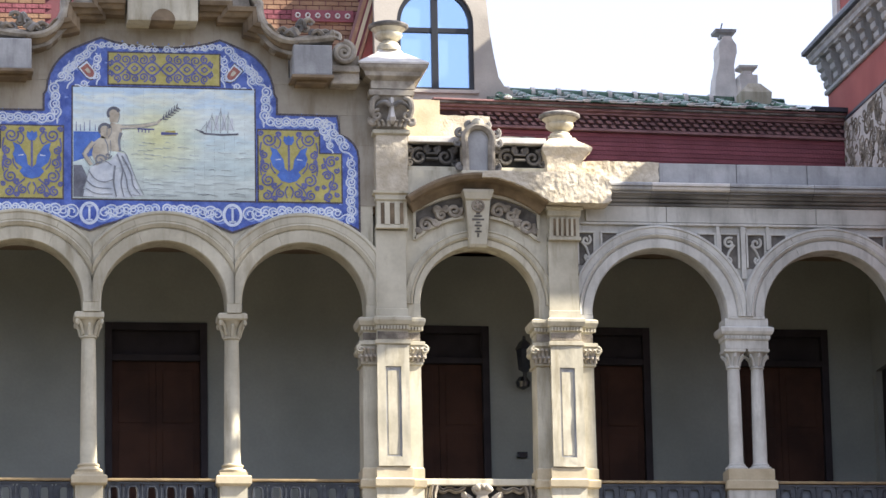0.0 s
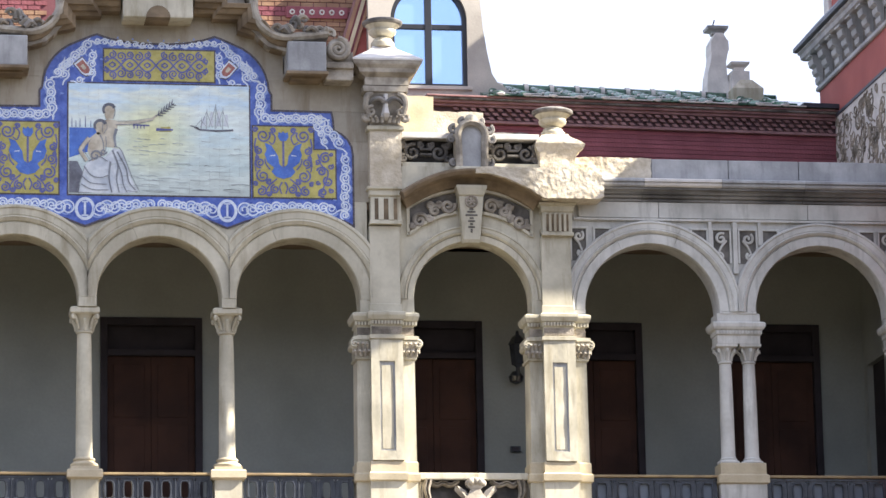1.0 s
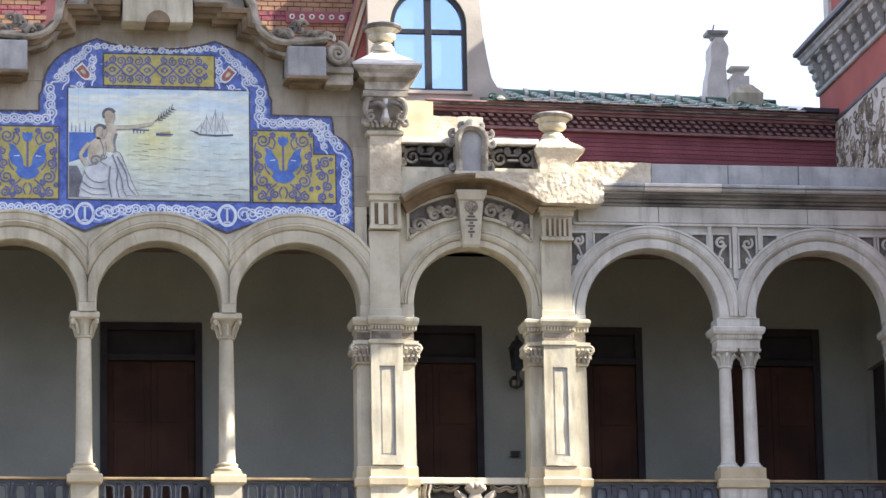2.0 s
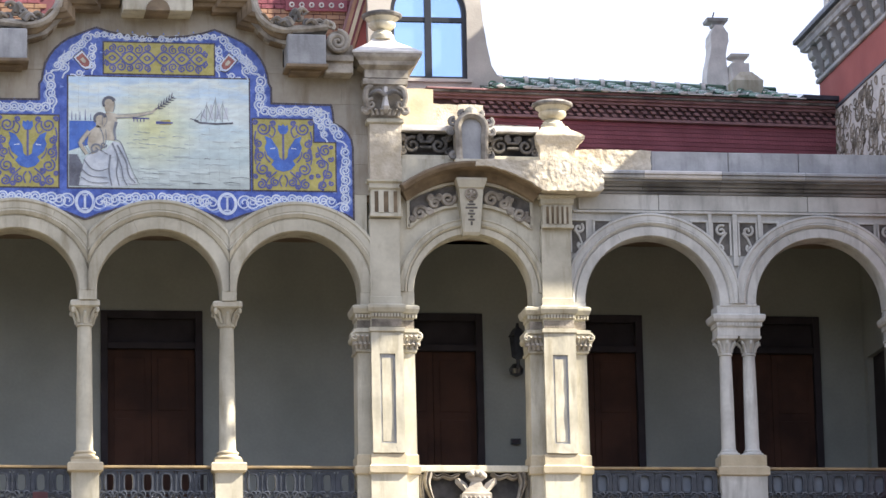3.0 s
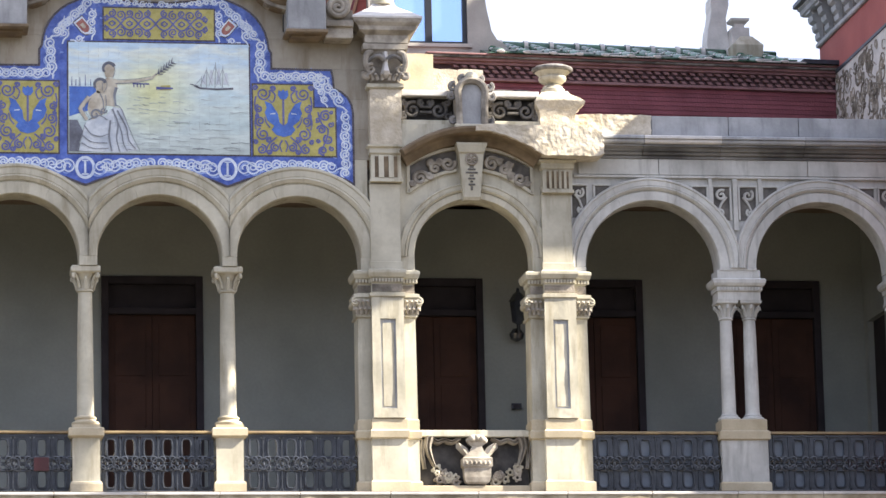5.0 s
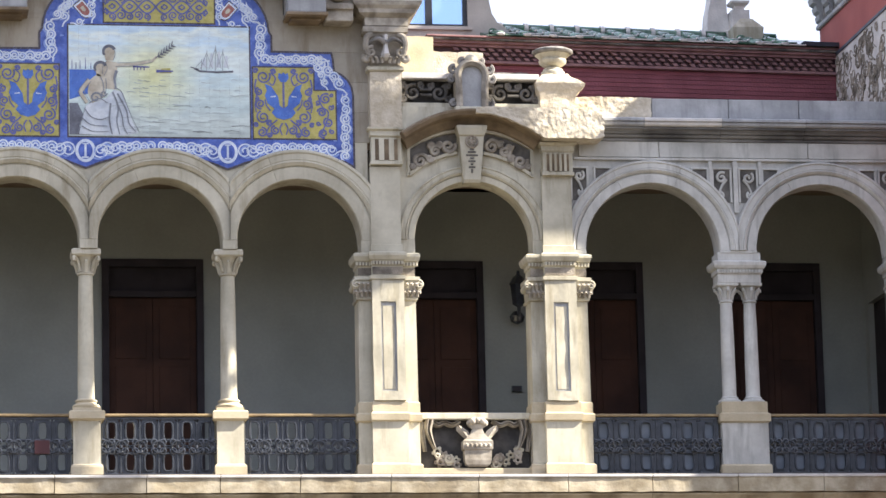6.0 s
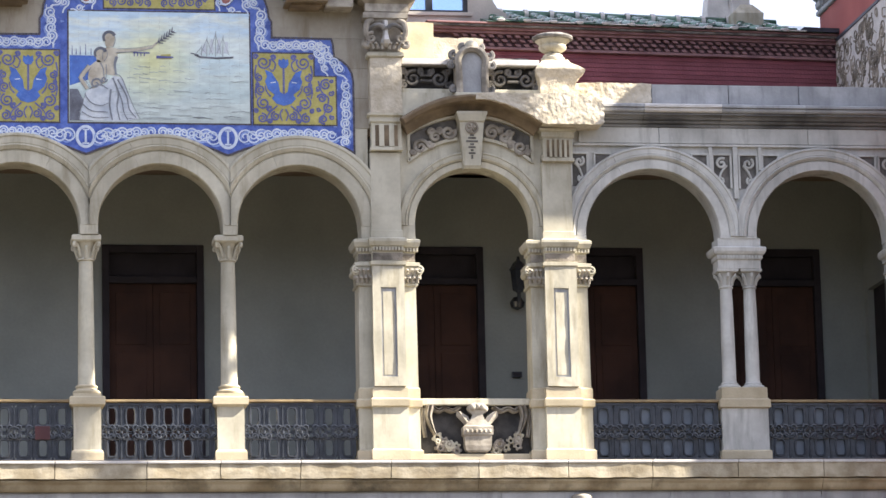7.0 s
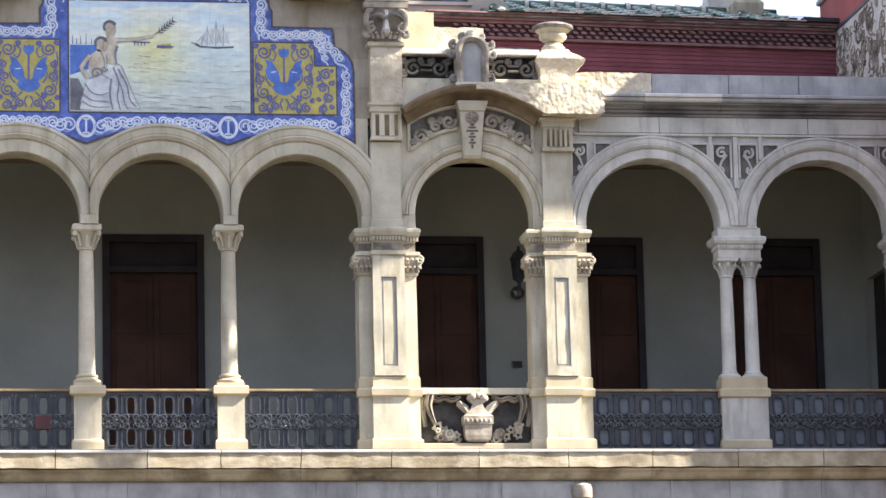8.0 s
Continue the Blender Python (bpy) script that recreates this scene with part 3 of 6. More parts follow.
# ---- piers ----
def pier(at, label):
    """The lower storey of a pier: pedestal, panelled shaft between flanking pilasters, capital."""
    x, y, z = at
    t = thing("pier", at, label, "pier", "arcade piers")

    def stepped(name, rows, mat, parent=t):
        """Flanks and a middle that stands forward; rows of z, half width, middle half width, outward growth."""
        bm = bmesh.new()
        rings = []
        for h, wide, mid, g in rows:
            f0, f1 = -0.22 - g, -0.33 - g
            rings.append([(x - wide, 0.22 + g, z + h), (x - wide, f0, z + h), (x - mid, f0, z + h), (x - mid, f1, z + h), (x + mid, f1, z + h), (x + mid, f0, z + h), (x + wide, f0, z + h), (x + wide, 0.22 + g, z + h)])
        loft(bm, rings)
        return part(name, bm, mat, parent)

    stepped("pedestal_base", [(-0.03, 0.49, 0.29, 0.04), (0.13, 0.49, 0.29, 0.04), (0.155, 0.465, 0.27, 0.015)], STONE_WARM)
    stepped("pedestal_die", [(0.153, 0.455, 0.265, 0.0), (0.77, 0.455, 0.265, 0.0)], STONE)
    stepped("pedestal_cap", [(0.77, 0.455, 0.265, 0.0), (0.79, 0.485, 0.285, 0.04), (0.885, 0.49, 0.29, 0.05), (0.905, 0.475, 0.275, 0.03), (0.91, 0.46, 0.265, 0.02), (1.06, 0.46, 0.265, 0.02), (1.08, 0.44, 0.25, 0.0)], STONE_WARM)
    stepped("flanking_pilaster", [(1.078, 0.44, 0.15, -0.0), (2.60, 0.43, 0.15, -0.0)], STONE)
    # middle of the shaft: a frame round a sunk panel
    for name, a, b, c, d in (("panel_stile", -0.24, -0.115, 1.08, 2.88), ("panel_stile", 0.115, 0.24, 1.08, 2.88), ("panel_rail", -0.115, 0.115, 1.08, 1.22), ("panel_rail", -0.115, 0.115, 2.56, 2.88)):
        part(name, rough_block(x + a, x + b, y - 0.37, y - 0.3, z + c, z + d, 0.006, 15), STONE, t, smooth=True)
    bm = bmesh.new()
    box(bm, x - 0.13, x + 0.13, y - 0.345, y - 0.3, z + 1.2, z + 2.6)
    part("sunk_panel", bm, STONE_GREY, t)
    bm = bmesh.new()
    box(bm, x - 0.085, x + 0.085, y - 0.352, y - 0.34, z + 1.25, z + 2.5, 0.004)
    part("inner_panel", bm, STONE, t)
    for s in (-1, 1):  # carved capitals of the flanks
        bm = bmesh.new()
        square_stack(bm, [(0.11, 0.24, z + 2.60), (0.12, 0.25, z + 2.61), (0.12, 0.25, z + 2.64), (0.10, 0.24, z + 2.65), (0.11, 0.25, z + 2.8), (0.15, 0.27, z + 2.88)], x + s * 0.34, y)
        cap = part("capital", bm, STONE, t)
        for a, f in ((0.24, -0.25), (0.31, -0.26), (0.38, -0.26), (0.45, -0.25)):  # two tiers of curling leaves
            for z0, z1, out in ((2.65, 2.75, 0.045), (2.70, 2.86, 0.07)):
                bm = bmesh.new()
                u = x + s * (a + (0.035 if z0 > 2.66 else 0.0))
                tube(bm, bend([(u, y + f + 0.01, z + z0), (u, y + f - 0.01, z + (z0 + z1) / 2), (u + s * 0.015, y + f - out * 0.7, z + z1 - 0.02), (u + s * 0.02, y + f - out, z + z1 - 0.045)], 3), 0.027, 6, 0.7)
                part("leaf", bm, AGED, cap, smooth=True)
        bm = bmesh.new()
        tube(bm, [(px, y - 0.31, pz) for px, pz in spiral(x + s * 0.475, z + 2.83, 0.06, 1.6, 1.4, -s, 16)], 0.02, 6, 0.7)
        part("volute", bm, STONE, cap, smooth=True)
        bm = bmesh.new()
        tube(bm, [(x + s * 0.475, y - 0.28 + k * 0.12, z + 2.81) for k in range(4)], 0.058, 10)
        part("volute", bm, STONE, cap, smooth=True)
    stepped("abacus", [(2.88, 0.47, 0.25, 0.03), (2.90, 0.49, 0.265, 0.06), (2.95, 0.49, 0.265, 0.06), (2.96, 0.43, 0.24, 0.02)], STONE)
    stepped("impost", [(2.958, 0.42, 0.23, 0.0), (3.10, 0.42, 0.23, 0.0), (3.12, 0.44, 0.245, 0.02), (3.17, 0.44, 0.245, 0.02), (3.19, 0.48, 0.27, 0.055), (3.25, 0.5, 0.285, 0.085), (3.29, 0.5, 0.285, 0.085), (3.315, 0.46, 0.25, 0.03)], STONE)
    for a, b, f in ((-0.425, -0.232, -0.224), (-0.225, 0.225, -0.334), (0.232, 0.425, -0.224)):
        for lo, hi, g in ((2.975, 3.085, 0.0), (3.12, 3.17, 0.02)):
            bm = bmesh.new()
            box(bm, x + a, x + b, y + f - g - 0.004, y + f + 0.03, z + lo, z + hi)
            part("carved_band", bm, CARVED, t, "grimy carved frieze band")
    for k in range(20):
        u = -0.46 + k * 0.0474
        f = -0.375 if abs(u + 0.012) < 0.25 else -0.27
        bm = bmesh.new()
        box(bm, x + u, x + u + 0.026, y + f, y + f + 0.06, z + 3.12, z + 3.175)
        part("dentil", bm, STONE, t)
    stepped("upper_pilaster", [(3.313, 0.25, 0.24, -0.02), (3.43, 0.25, 0.24, -0.02), (3.44, 0.23, 0.225, -0.05), (4.62, 0.23, 0.225, -0.05)], STONE)
    return t


def triglyph_block(t, x, z0, z1, n=3):
    bm = bmesh.new()
    box(bm, x - 0.245, x + 0.245, -0.36, 0.2, z0, z0 + 0.05, 0.006)
    box(bm, x - 0.225, x + 0.225, -0.33, 0.2, z0 + 0.05, z1 - 0.14)
    block = part("triglyph_block", bm, STONE, t)
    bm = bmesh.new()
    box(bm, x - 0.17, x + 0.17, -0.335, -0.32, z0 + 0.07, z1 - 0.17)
    part("triglyph_ground", bm, SOFFIT, block, "dark brown hollow")
    for k in range(n):
        bm = bmesh.new()
        u = x - 0.15 + 0.3 * (k + 0.5) / n
        box(bm, u - 0.3 / n * 0.26, u + 0.3 / n * 0.26, -0.356, -0.32, z0 + 0.06, z1 - 0.16, 0.006)
        part("triglyph_bar", bm, STONE, block)
    bm = bmesh.new()
    square_stack(bm, [(0.235, 0.34, z1 - 0.14), (0.25, 0.36, z1 - 0.12), (0.25, 0.36, z1 - 0.05), (0.28, 0.40, z1 - 0.03), (0.285, 0.405, z1)], x, 0)
    part("block_cap", bm, STONE, t)


def urn(t, x, y, z, s=1.0):
    """A shallow bowl with a wide flat lip on a waisted foot."""
    bm = bmesh.new()
    lathe(bm, [(r * s, z + h * s) for r, h in ((0.175, 0.0), (0.185, 0.03), (0.18, 0.075), (0.15, 0.095), (0.15, 0.12), (0.11, 0.14))], x, y, 24)
    part("urn_foot", bm, STONE, t, smooth=True)
    bm = bmesh.new()
    lathe(bm, [(r * s, z + h * s) for r, h in ((0.10, 0.135), (0.105, 0.155), (0.165, 0.18), (0.205, 0.215), (0.215, 0.25), (0.20, 0.275), (0.215, 0.30), (0.255, 0.335), (0.265, 0.345))], x, y, 28)
    part("urn_bowl", bm, STONE, t, "pale stone bowl", smooth=True)
    bm = bmesh.new()
    lathe(bm, [(r * s, z + h * s) for r, h in ((0.24, 0.343), (0.30, 0.36), (0.315, 0.385), (0.31, 0.405), (0.27, 0.425), (0.15, 0.45), (0.05, 0.455))], x, y, 28)
    part("urn_lip", bm, STONE_DARK, t, "dark flat lip", smooth=True)


p1 = pier((4.45, 0, 0), "tall limestone pier with panelled shaft and mask capital")
# the pier that carries the gable: block, mask capital, capped entablature, urn
X = 4.47
triglyph_block(p1, X, 4.64, 5.2, 2)
part("upper_block", rough_block(X - 0.24, X + 0.24, -0.4, 0.2, 5.2, 6.05, 0.008, 17), STONE_ROUGH, p1, smooth=True)
bm = bmesh.new()
square_stack(bm, [(0.25, 0.41, 6.05), (0.28, 0.44, 6.07), (0.28, 0.44, 6.12), (0.24, 0.4, 6.14)], X, 0)
part("neck_moulding", bm, STONE, p1)
bm = bmesh.new()
square_stack(bm, [(0.23, 0.39, 6.14), (0.23, 0.39, 6.3), (0.26, 0.42, 6.5), (0.3, 0.46, 6.62), (0.34, 0.5, 6.64), (0.34, 0.5, 6.72), (0.3, 0.46, 6.74)], X, 0)
cap = part("mask_capital", bm, AGED, p1, "carved stone capital with scrolls")
for s in (-1, 1):
    bm = bmesh.new()  # corner scroll that curls out at the foot
    tube(bm, bend([(X + s * 0.20, -0.44, 6.62), (X + s * 0.28, -0.47, 6.56), (X + s * 0.30, -0.47, 6.42), (X + s * 0.265, -0.45, 6.30), (X + s * 0.275, -0.46, 6.21), (X + s * 0.33, -0.46, 6.23), (X + s * 0.315, -0.47, 6.29)], 5), 0.05, 8, 0.8)
    part("scroll", bm, AGED, cap, smooth=True)
    bm = bmesh.new()
    tube(bm, [(px, -0.47, pz) for px, pz in spiral(X + s * 0.22, 6.33, 0.085, 1.2, 1.3, -s, 18)], 0.032, 7, 0.7)
    part("scroll", bm, AGED, cap, smooth=True)
    bm = bmesh.new()  # heavy arched leaf
    tube(bm, bend([(X + s * 0.02, -0.52, 6.47), (X + s * 0.10, -0.54, 6.52), (X + s * 0.20, -0.51, 6.50), (X + s * 0.27, -0.46, 6.43)], 5), 0.042, 8, 0.5)
    part("leaf", bm, STONE_DARK, cap, smooth=True)
    for k in range(3):
        bm = bmesh.new()
        tube(bm, bend([(X + s * (0.05 + 0.07 * k), -0.46, 6.17), (X + s * (0.06 + 0.08 * k), -0.48, 6.23), (X + s * (0.075 + 0.09 * k), -0.52, 6.25)], 4), 0.03, 6, 0.6)
        part("leaf", bm, AGED, cap, smooth=True)
bm = bmesh.new()
loft(bm, [[(X - a, -0.44, z), (X - a * 0.5, f, z), (X + a * 0.5, f, z), (X + a, -0.44, z)] for a, f, z in ((0.03, -0.47, 6.20), (0.055, -0.54, 6.24), (0.07, -0.575, 6.29), (0.05, -0.55, 6.36), (0.035, -0.53, 6.46), (0.04, -0.52, 6.6))])
part("boss", bm, MARBLE, cap, "pale projecting boss")
bm = bmesh.new()
square_stack(bm, [(0.33, 0.49, 6.74), (0.33, 0.49, 6.86), (0.36, 0.52, 6.88), (0.42, 0.57, 6.92), (0.44, 0.58, 6.98), (0.5, 0.62, 7.03), (0.52, 0.63, 7.06), (0.52, 0.63, 7.09)], X + 0.02, 0)
part("entablature", bm, AGED, p1)
# cap coloured white to carry the sun on its slopes
bm = bmesh.new()
square_stack(bm, [(0.53, 0.64, 7.09), (0.53, 0.64, 7.12), (0.2, 0.25, 7.36), (0.17, 0.2, 7.42)], X + 0.02, 0)
part("pyramid_cap", bm, MARBLE, p1, "white sloping stone cap, sunlight put in its colour")
urn(p1, X + 0.02, -0.1, 7.42, 0.98)

p2 = pier((7.05, 0, 0), "tall limestone pier with eroded block and urn")
X2 = 7.07
triglyph_block(p2, X2, 4.5, 5.0, 4)
rows_ = [(5.40, 0.265, 0.275, 0.26), (5.52, 0.255, 0.265, 0.25), (5.66, 0.26, 0.275, 0.25), (5.76, 0.275, 0.31, 0.26), (5.84, 0.31, 0.41, 0.29), (5.90, 0.325, 0.42, 0.31), (5.96, 0.30, 0.30, 0.29), (6.02, 0.23, 0.22, 0.22), (6.07, 0.19, 0.18, 0.18)]
bm = bmesh.new()
rings = []
for (z0, l0, r0, d0), (z1, l1, r1, d1) in zip(rows_, rows_[1:]):
    for i in range(4):
        f = i / 4
        z, a, b, d = z0 + (z1 - z0) * f, l0 + (l1 - l0) * f, r0 + (r1 - r0) * f, d0 + (d1 - d0) * f
        square = [(-a + (a + b) * k / 9, -d) for k in range(9)] + [(b, -d + 2 * d * k / 9) for k in range(9)] + [(b - (a + b) * k / 9, d) for k in range(9)] + [(-a, d - 2 * d * k / 9) for k in range(9)]
        rings.append([(X2 + u, -0.16 + w, z) for u, w in square])
loft(bm, rings)
for v in bm.verts:
    v.co += 0.02 * (noise.noise_vector(v.co * 5.0) + 0.6 * noise.noise_vector(v.co * 13.0) + 0.4 * noise.noise_vector(v.co * 28.0))
part("upper_block", bm, STONE_ROUGH, p2, "crumbling eroded block", smooth=True)
urn(p2, X2, -0.14, 6.06, 1.0)


# ---- link bay: keystone, carved spandrels, curved cornice, balustrade, cartouche ----
CXL = 5.76
key = thing("keystone", (CXL, -0.2, 4.3), "tapered carved keystone over the narrow arch", "keystone")
bm = bmesh.new()
loft(bm, [[(CXL - a, -0.15, z), (CXL - a, f, z), (CXL + a, f, z), (CXL + a, -0.15, z)] for a, f, z in ((0.125, -0.29, 4.385), (0.13, -0.32, 4.43), (0.185, -0.37, 5.08), (0.195, -0.40, 5.10), (0.23, -0.43, 5.20), (0.23, -0.43, 5.24))])
part("key_block", bm, STONE, key)
bm = bmesh.new()
tube(bm, [(px, -0.37, pz) for px, pz in arc(CXL, 5.0, 0.085, 0, 2 * math.pi, 18)], 0.018, 6)
for k in range(6):
    tube(bm, [(CXL, -0.38, 5.0), (CXL + 0.065 * math.cos(k * 1.047), -0.375, 5.0 + 0.065 * math.sin(k * 1.047))], 0.016, 5)
part("rosette", bm, CARVED, key, smooth=True)
bm = bmesh.new()
for z, w in ((4.87, 0.03), (4.83, 0.06), (4.78, 0.09), (4.735, 0.03), (4.69, 0.055), (4.645, 0.02), (4.60, 0.05), (4.56, 0.014), (4.53, 0.014)):
    box(bm, CXL - w, CXL + w, -0.38 + (5.08 - z) * 0.075, -0.32, z, z + 0.026)
part("carved_drop", bm, CARVED_DEEP, key)

for s in (-1, 1):
    sp = thing("carved_spandrel", (CXL + s * 0.6, -0.16, 4.6), "sooty carved stone scrolls beside the keystone", "carved panel", "keystone scrolls")
    us = (0.2, 0.38, 0.56, 0.74, 0.92)
    z_at = lambda r, u: SPRING_L - 0.06 + math.sqrt(r * r - u * u)
    bm = bmesh.new()
    prism(bm, [(CXL + s * u, z_at(1.71, u)) for u in us] + [(CXL + s * u, z_at(1.43, u)) for u in us[::-1]], -0.172, -0.15)
    part("sunk_ground", bm, CARVED_DEEP, sp)
    for u, v, r, hand in ((0.33, 4.93, 0.125, 1), (0.76, 4.70, 0.125, -1), (0.53, 4.86, 0.095, -1), (0.62, 4.74, 0.06, 1), (0.46, 4.96, 0.05, 1), (0.88, 4.62, 0.045, 1), (0.60, 4.93, 0.05, -1)):
        bm = bmesh.new()
        tube(bm, [(px, -0.195, pz) for px, pz in spiral(CXL + s * u, v + 0.03, r * 0.9, 0.4, 1.5, hand * s, 22)], 0.037, 6, 0.7)
        part("scroll", bm, AGED, sp, smooth=True)
    for r, name in ((1.72, "upper_border"), (1.385, "lower_border")):
        bm = bmesh.new()
        run = [(CXL + s * u, z_at(r, u)) for u in us]
        sweep(bm, run if s > 0 else run[::-1], [(0, -0.15), (0, -0.21), (0.045, -0.21), (0.045, -0.15)])
        part(name, bm, STONE, sp)
    bm = bmesh.new()
    xs = sorted((CXL + s * 0.915, CXL + s * 0.96))
    box(bm, xs[0], xs[1], -0.21, -0.15, z_at(1.385, 0.92), z_at(1.76, 0.92), 0.004)
    part("end_border", bm, STONE, sp)

hood = thing("curved_cornice", (CXL, -0.3, 5.0), "segmental stone cornice, soffit browned by stain and painted shade", "cornice")
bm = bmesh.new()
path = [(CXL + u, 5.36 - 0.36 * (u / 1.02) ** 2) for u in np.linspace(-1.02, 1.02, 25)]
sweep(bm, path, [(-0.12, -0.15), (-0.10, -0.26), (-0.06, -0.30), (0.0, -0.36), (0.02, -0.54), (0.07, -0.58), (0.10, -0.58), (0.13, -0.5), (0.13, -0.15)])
# the hood's underside shade is part of this colour
part("cornice_band", bm, SOFFIT, hood, "curved moulding with stain and shade in its brown")
bm = bmesh.new()
prism(bm, [(CXL + u, 5.46 - 0.36 * (u / 1.02) ** 2) for u in np.linspace(-1.05, 1.05, 15)] + [(CXL + 1.05, 5.52), (CXL - 1.05, 5.52)], -0.40, -0.15)
part("infill_course", bm, STONE, hood)
part("eroded_edge", rough_mass([(5.80, 5.39, 5.47), (6.0, 5.375, 5.49), (6.24, 5.32, 5.485), (6.6, 5.16, 5.475), (6.83, 5.02, 5.48), (7.25, 5.01, 5.50), (7.62, 5.01, 5.43), (7.70, 5.02, 5.38), (7.74, 5.05, 5.30)], -0.62, 0.1, 0.015, 1.7), STONE_ROUGH, hood, "crumbled pale mass of cornice stone", smooth=True)

balu = thing("attic_balustrade", (CXL, -0.25, 5.5), "pierced stone balustrade with dark scrolls", "balustrade")
# the rail is white because its sunlit top is put into the colour
bm = bmesh.new()
box(bm, 4.72, 6.82, -0.34, -0.06, 5.97, 6.06, 0.012)
part("top_rail", bm, MARBLE, balu, "white top rail with sunlight in its colour")
bm = bmesh.new()
box(bm, 4.72, 6.82, -0.33, -0.08, 5.52, 5.60, 0.01)
part("bottom_rail", bm, STONE, balu)
# black sheet fills the openings between the scrolls
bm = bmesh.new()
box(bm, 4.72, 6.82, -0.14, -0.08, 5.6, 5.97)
part("backing", bm, BLACK_GROUND, balu)
for c in (5.1, 6.43):
    for s in (-1, 1):
        for u, v, r in ((0.2, 5.77, 0.13), (0.07, 5.88, 0.05), (0.34, 5.68, 0.06), (0.33, 5.88, 0.05)):
            bm = bmesh.new()
            tube(bm, [(px, -0.24, pz) for px, pz in spiral(c + s * u, v, r, 1.2, 1.5, -s, 22)], 0.03, 6, 0.7)
            part("scroll", bm, CARVED_DEEP, balu, smooth=True)
    for v in (5.72, 5.80):
        bm = bmesh.new()
        box(bm, c - 0.09, c + 0.09, -0.27, -0.2, v, v + 0.035, 0.008)
        part("bar", bm, CARVED_DEEP, balu)

cart = thing("cartouche", (CXL, -0.5, 5.45), "oval stone cartouche with carved scroll frame", "cartouche")
bm = bmesh.new()
pts = [(CXL - 0.16, 5.5), (CXL + 0.16, 5.5), (CXL + 0.165, 5.95)] + arc(CXL, 5.98, 0.165, 0.1, math.pi - 0.1, 12) + [(CXL - 0.165, 5.95)]
prism(bm, pts, -0.47, -0.3)
part("field", bm, STONE_GREY, cart)
bm = bmesh.new()
sweep(bm, [(CXL + 0.19, 5.46), (CXL + 0.2, 5.9)] + arc(CXL, 5.98, 0.21, 0, math.pi, 14) + [(CXL - 0.2, 5.9), (CXL - 0.19, 5.46)], [(-0.05, -0.3), (-0.05, -0.53), (0.0, -0.56), (0.05, -0.52), (0.06, -0.3)])
part("frame", bm, AGED, cart, smooth=True)
bm = bmesh.new()
box(bm, CXL - 0.27, CXL + 0.27, -0.56, -0.3, 5.42, 5.50, 0.02)
part("sill", bm, STONE, cart)
for s in (-1, 1):
    for a, zz, r in ((0.27, 6.08, 0.07), (0.30, 5.93, 0.06), (0.13, 6.2, 0.06), (0.28, 5.56, 0.05)):
        bm = bmesh.new()
        tube(bm, [(px, -0.47, pz) for px, pz in spiral(CXL + s * a, zz, r, 1.2, 1.3, -s, 16)], 0.035, 6, 0.6)
        part("scroll", bm, STONE_DARK, cart, smooth=True)
bm = bmesh.new()
lathe(bm, [(0.07, 6.16), (0.1, 6.2), (0.1, 6.26), (0.06, 6.31)], CXL, -0.45, 12)
part("crest", bm, STONE, cart, smooth=True)

attic = thing("attic_wall", (5.3, 0.3, 5.2), "lit warm stone wall blocks behind the balustrade", "wall", kind="structure")
part("stone_block", rough_block(4.74, 5.28, 0.05, 0.5, 5.2, 6.72, 0.01), STONE_WARM, attic, smooth=True)
part("stone_block", rough_block(5.285, 6.04, 0.1, 0.5, 5.2, 6.5, 0.02, 11), STONE_ROUGH, attic, smooth=True)
part("stone_block", rough_block(6.05, 6.75, 0.15, 0.5, 5.2, 6.2, 0.015), STONE_DARK, attic, smooth=True)


# ---- carved panels over the wing arches ----
def spandrel_panel(x, w, z1, z0, hand):
    t = thing("scroll_relief", (x, -0.17, z0), "small framed panel of carved stone scroll", "carved panel", "wing spandrel panels")
    bm = bmesh.new()
    box(bm, x - w / 2, x + w / 2, -0.168, -0.155, z0, z1)
    part("sunk_ground", bm, CARVED_DEEP, t)
    for a, b, c, d in ((-w / 2 - 0.03, -w / 2, z0, z1), (w / 2, w / 2 + 0.03, z0, z1), (-w / 2 - 0.03, w / 2 + 0.03, z1, z1 + 0.03)):
        bm = bmesh.new()
        box(bm, x + a, x + b, -0.2, -0.155, c, d, 0.006)
        part("frame_bar", bm, STONE_SHADE_TINT, t)
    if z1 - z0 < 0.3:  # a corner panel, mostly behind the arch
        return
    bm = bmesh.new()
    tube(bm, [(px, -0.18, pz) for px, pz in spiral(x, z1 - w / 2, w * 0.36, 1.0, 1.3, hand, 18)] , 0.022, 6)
    part("scroll", bm, STONE_SHADE_TINT, t, smooth=True)
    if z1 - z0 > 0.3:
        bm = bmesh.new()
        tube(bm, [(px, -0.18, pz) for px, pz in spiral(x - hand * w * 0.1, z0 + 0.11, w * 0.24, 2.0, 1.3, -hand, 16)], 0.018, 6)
        part("scroll", bm, STONE_SHADE_TINT, t, smooth=True)
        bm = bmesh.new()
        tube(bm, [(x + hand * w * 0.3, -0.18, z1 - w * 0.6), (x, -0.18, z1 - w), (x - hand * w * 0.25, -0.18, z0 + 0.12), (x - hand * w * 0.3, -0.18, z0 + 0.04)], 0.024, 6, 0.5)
        part("stem", bm, STONE_SHADE_TINT, t, smooth=True)


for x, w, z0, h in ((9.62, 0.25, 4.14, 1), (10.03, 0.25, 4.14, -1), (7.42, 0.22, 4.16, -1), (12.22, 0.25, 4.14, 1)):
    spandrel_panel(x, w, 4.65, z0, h)
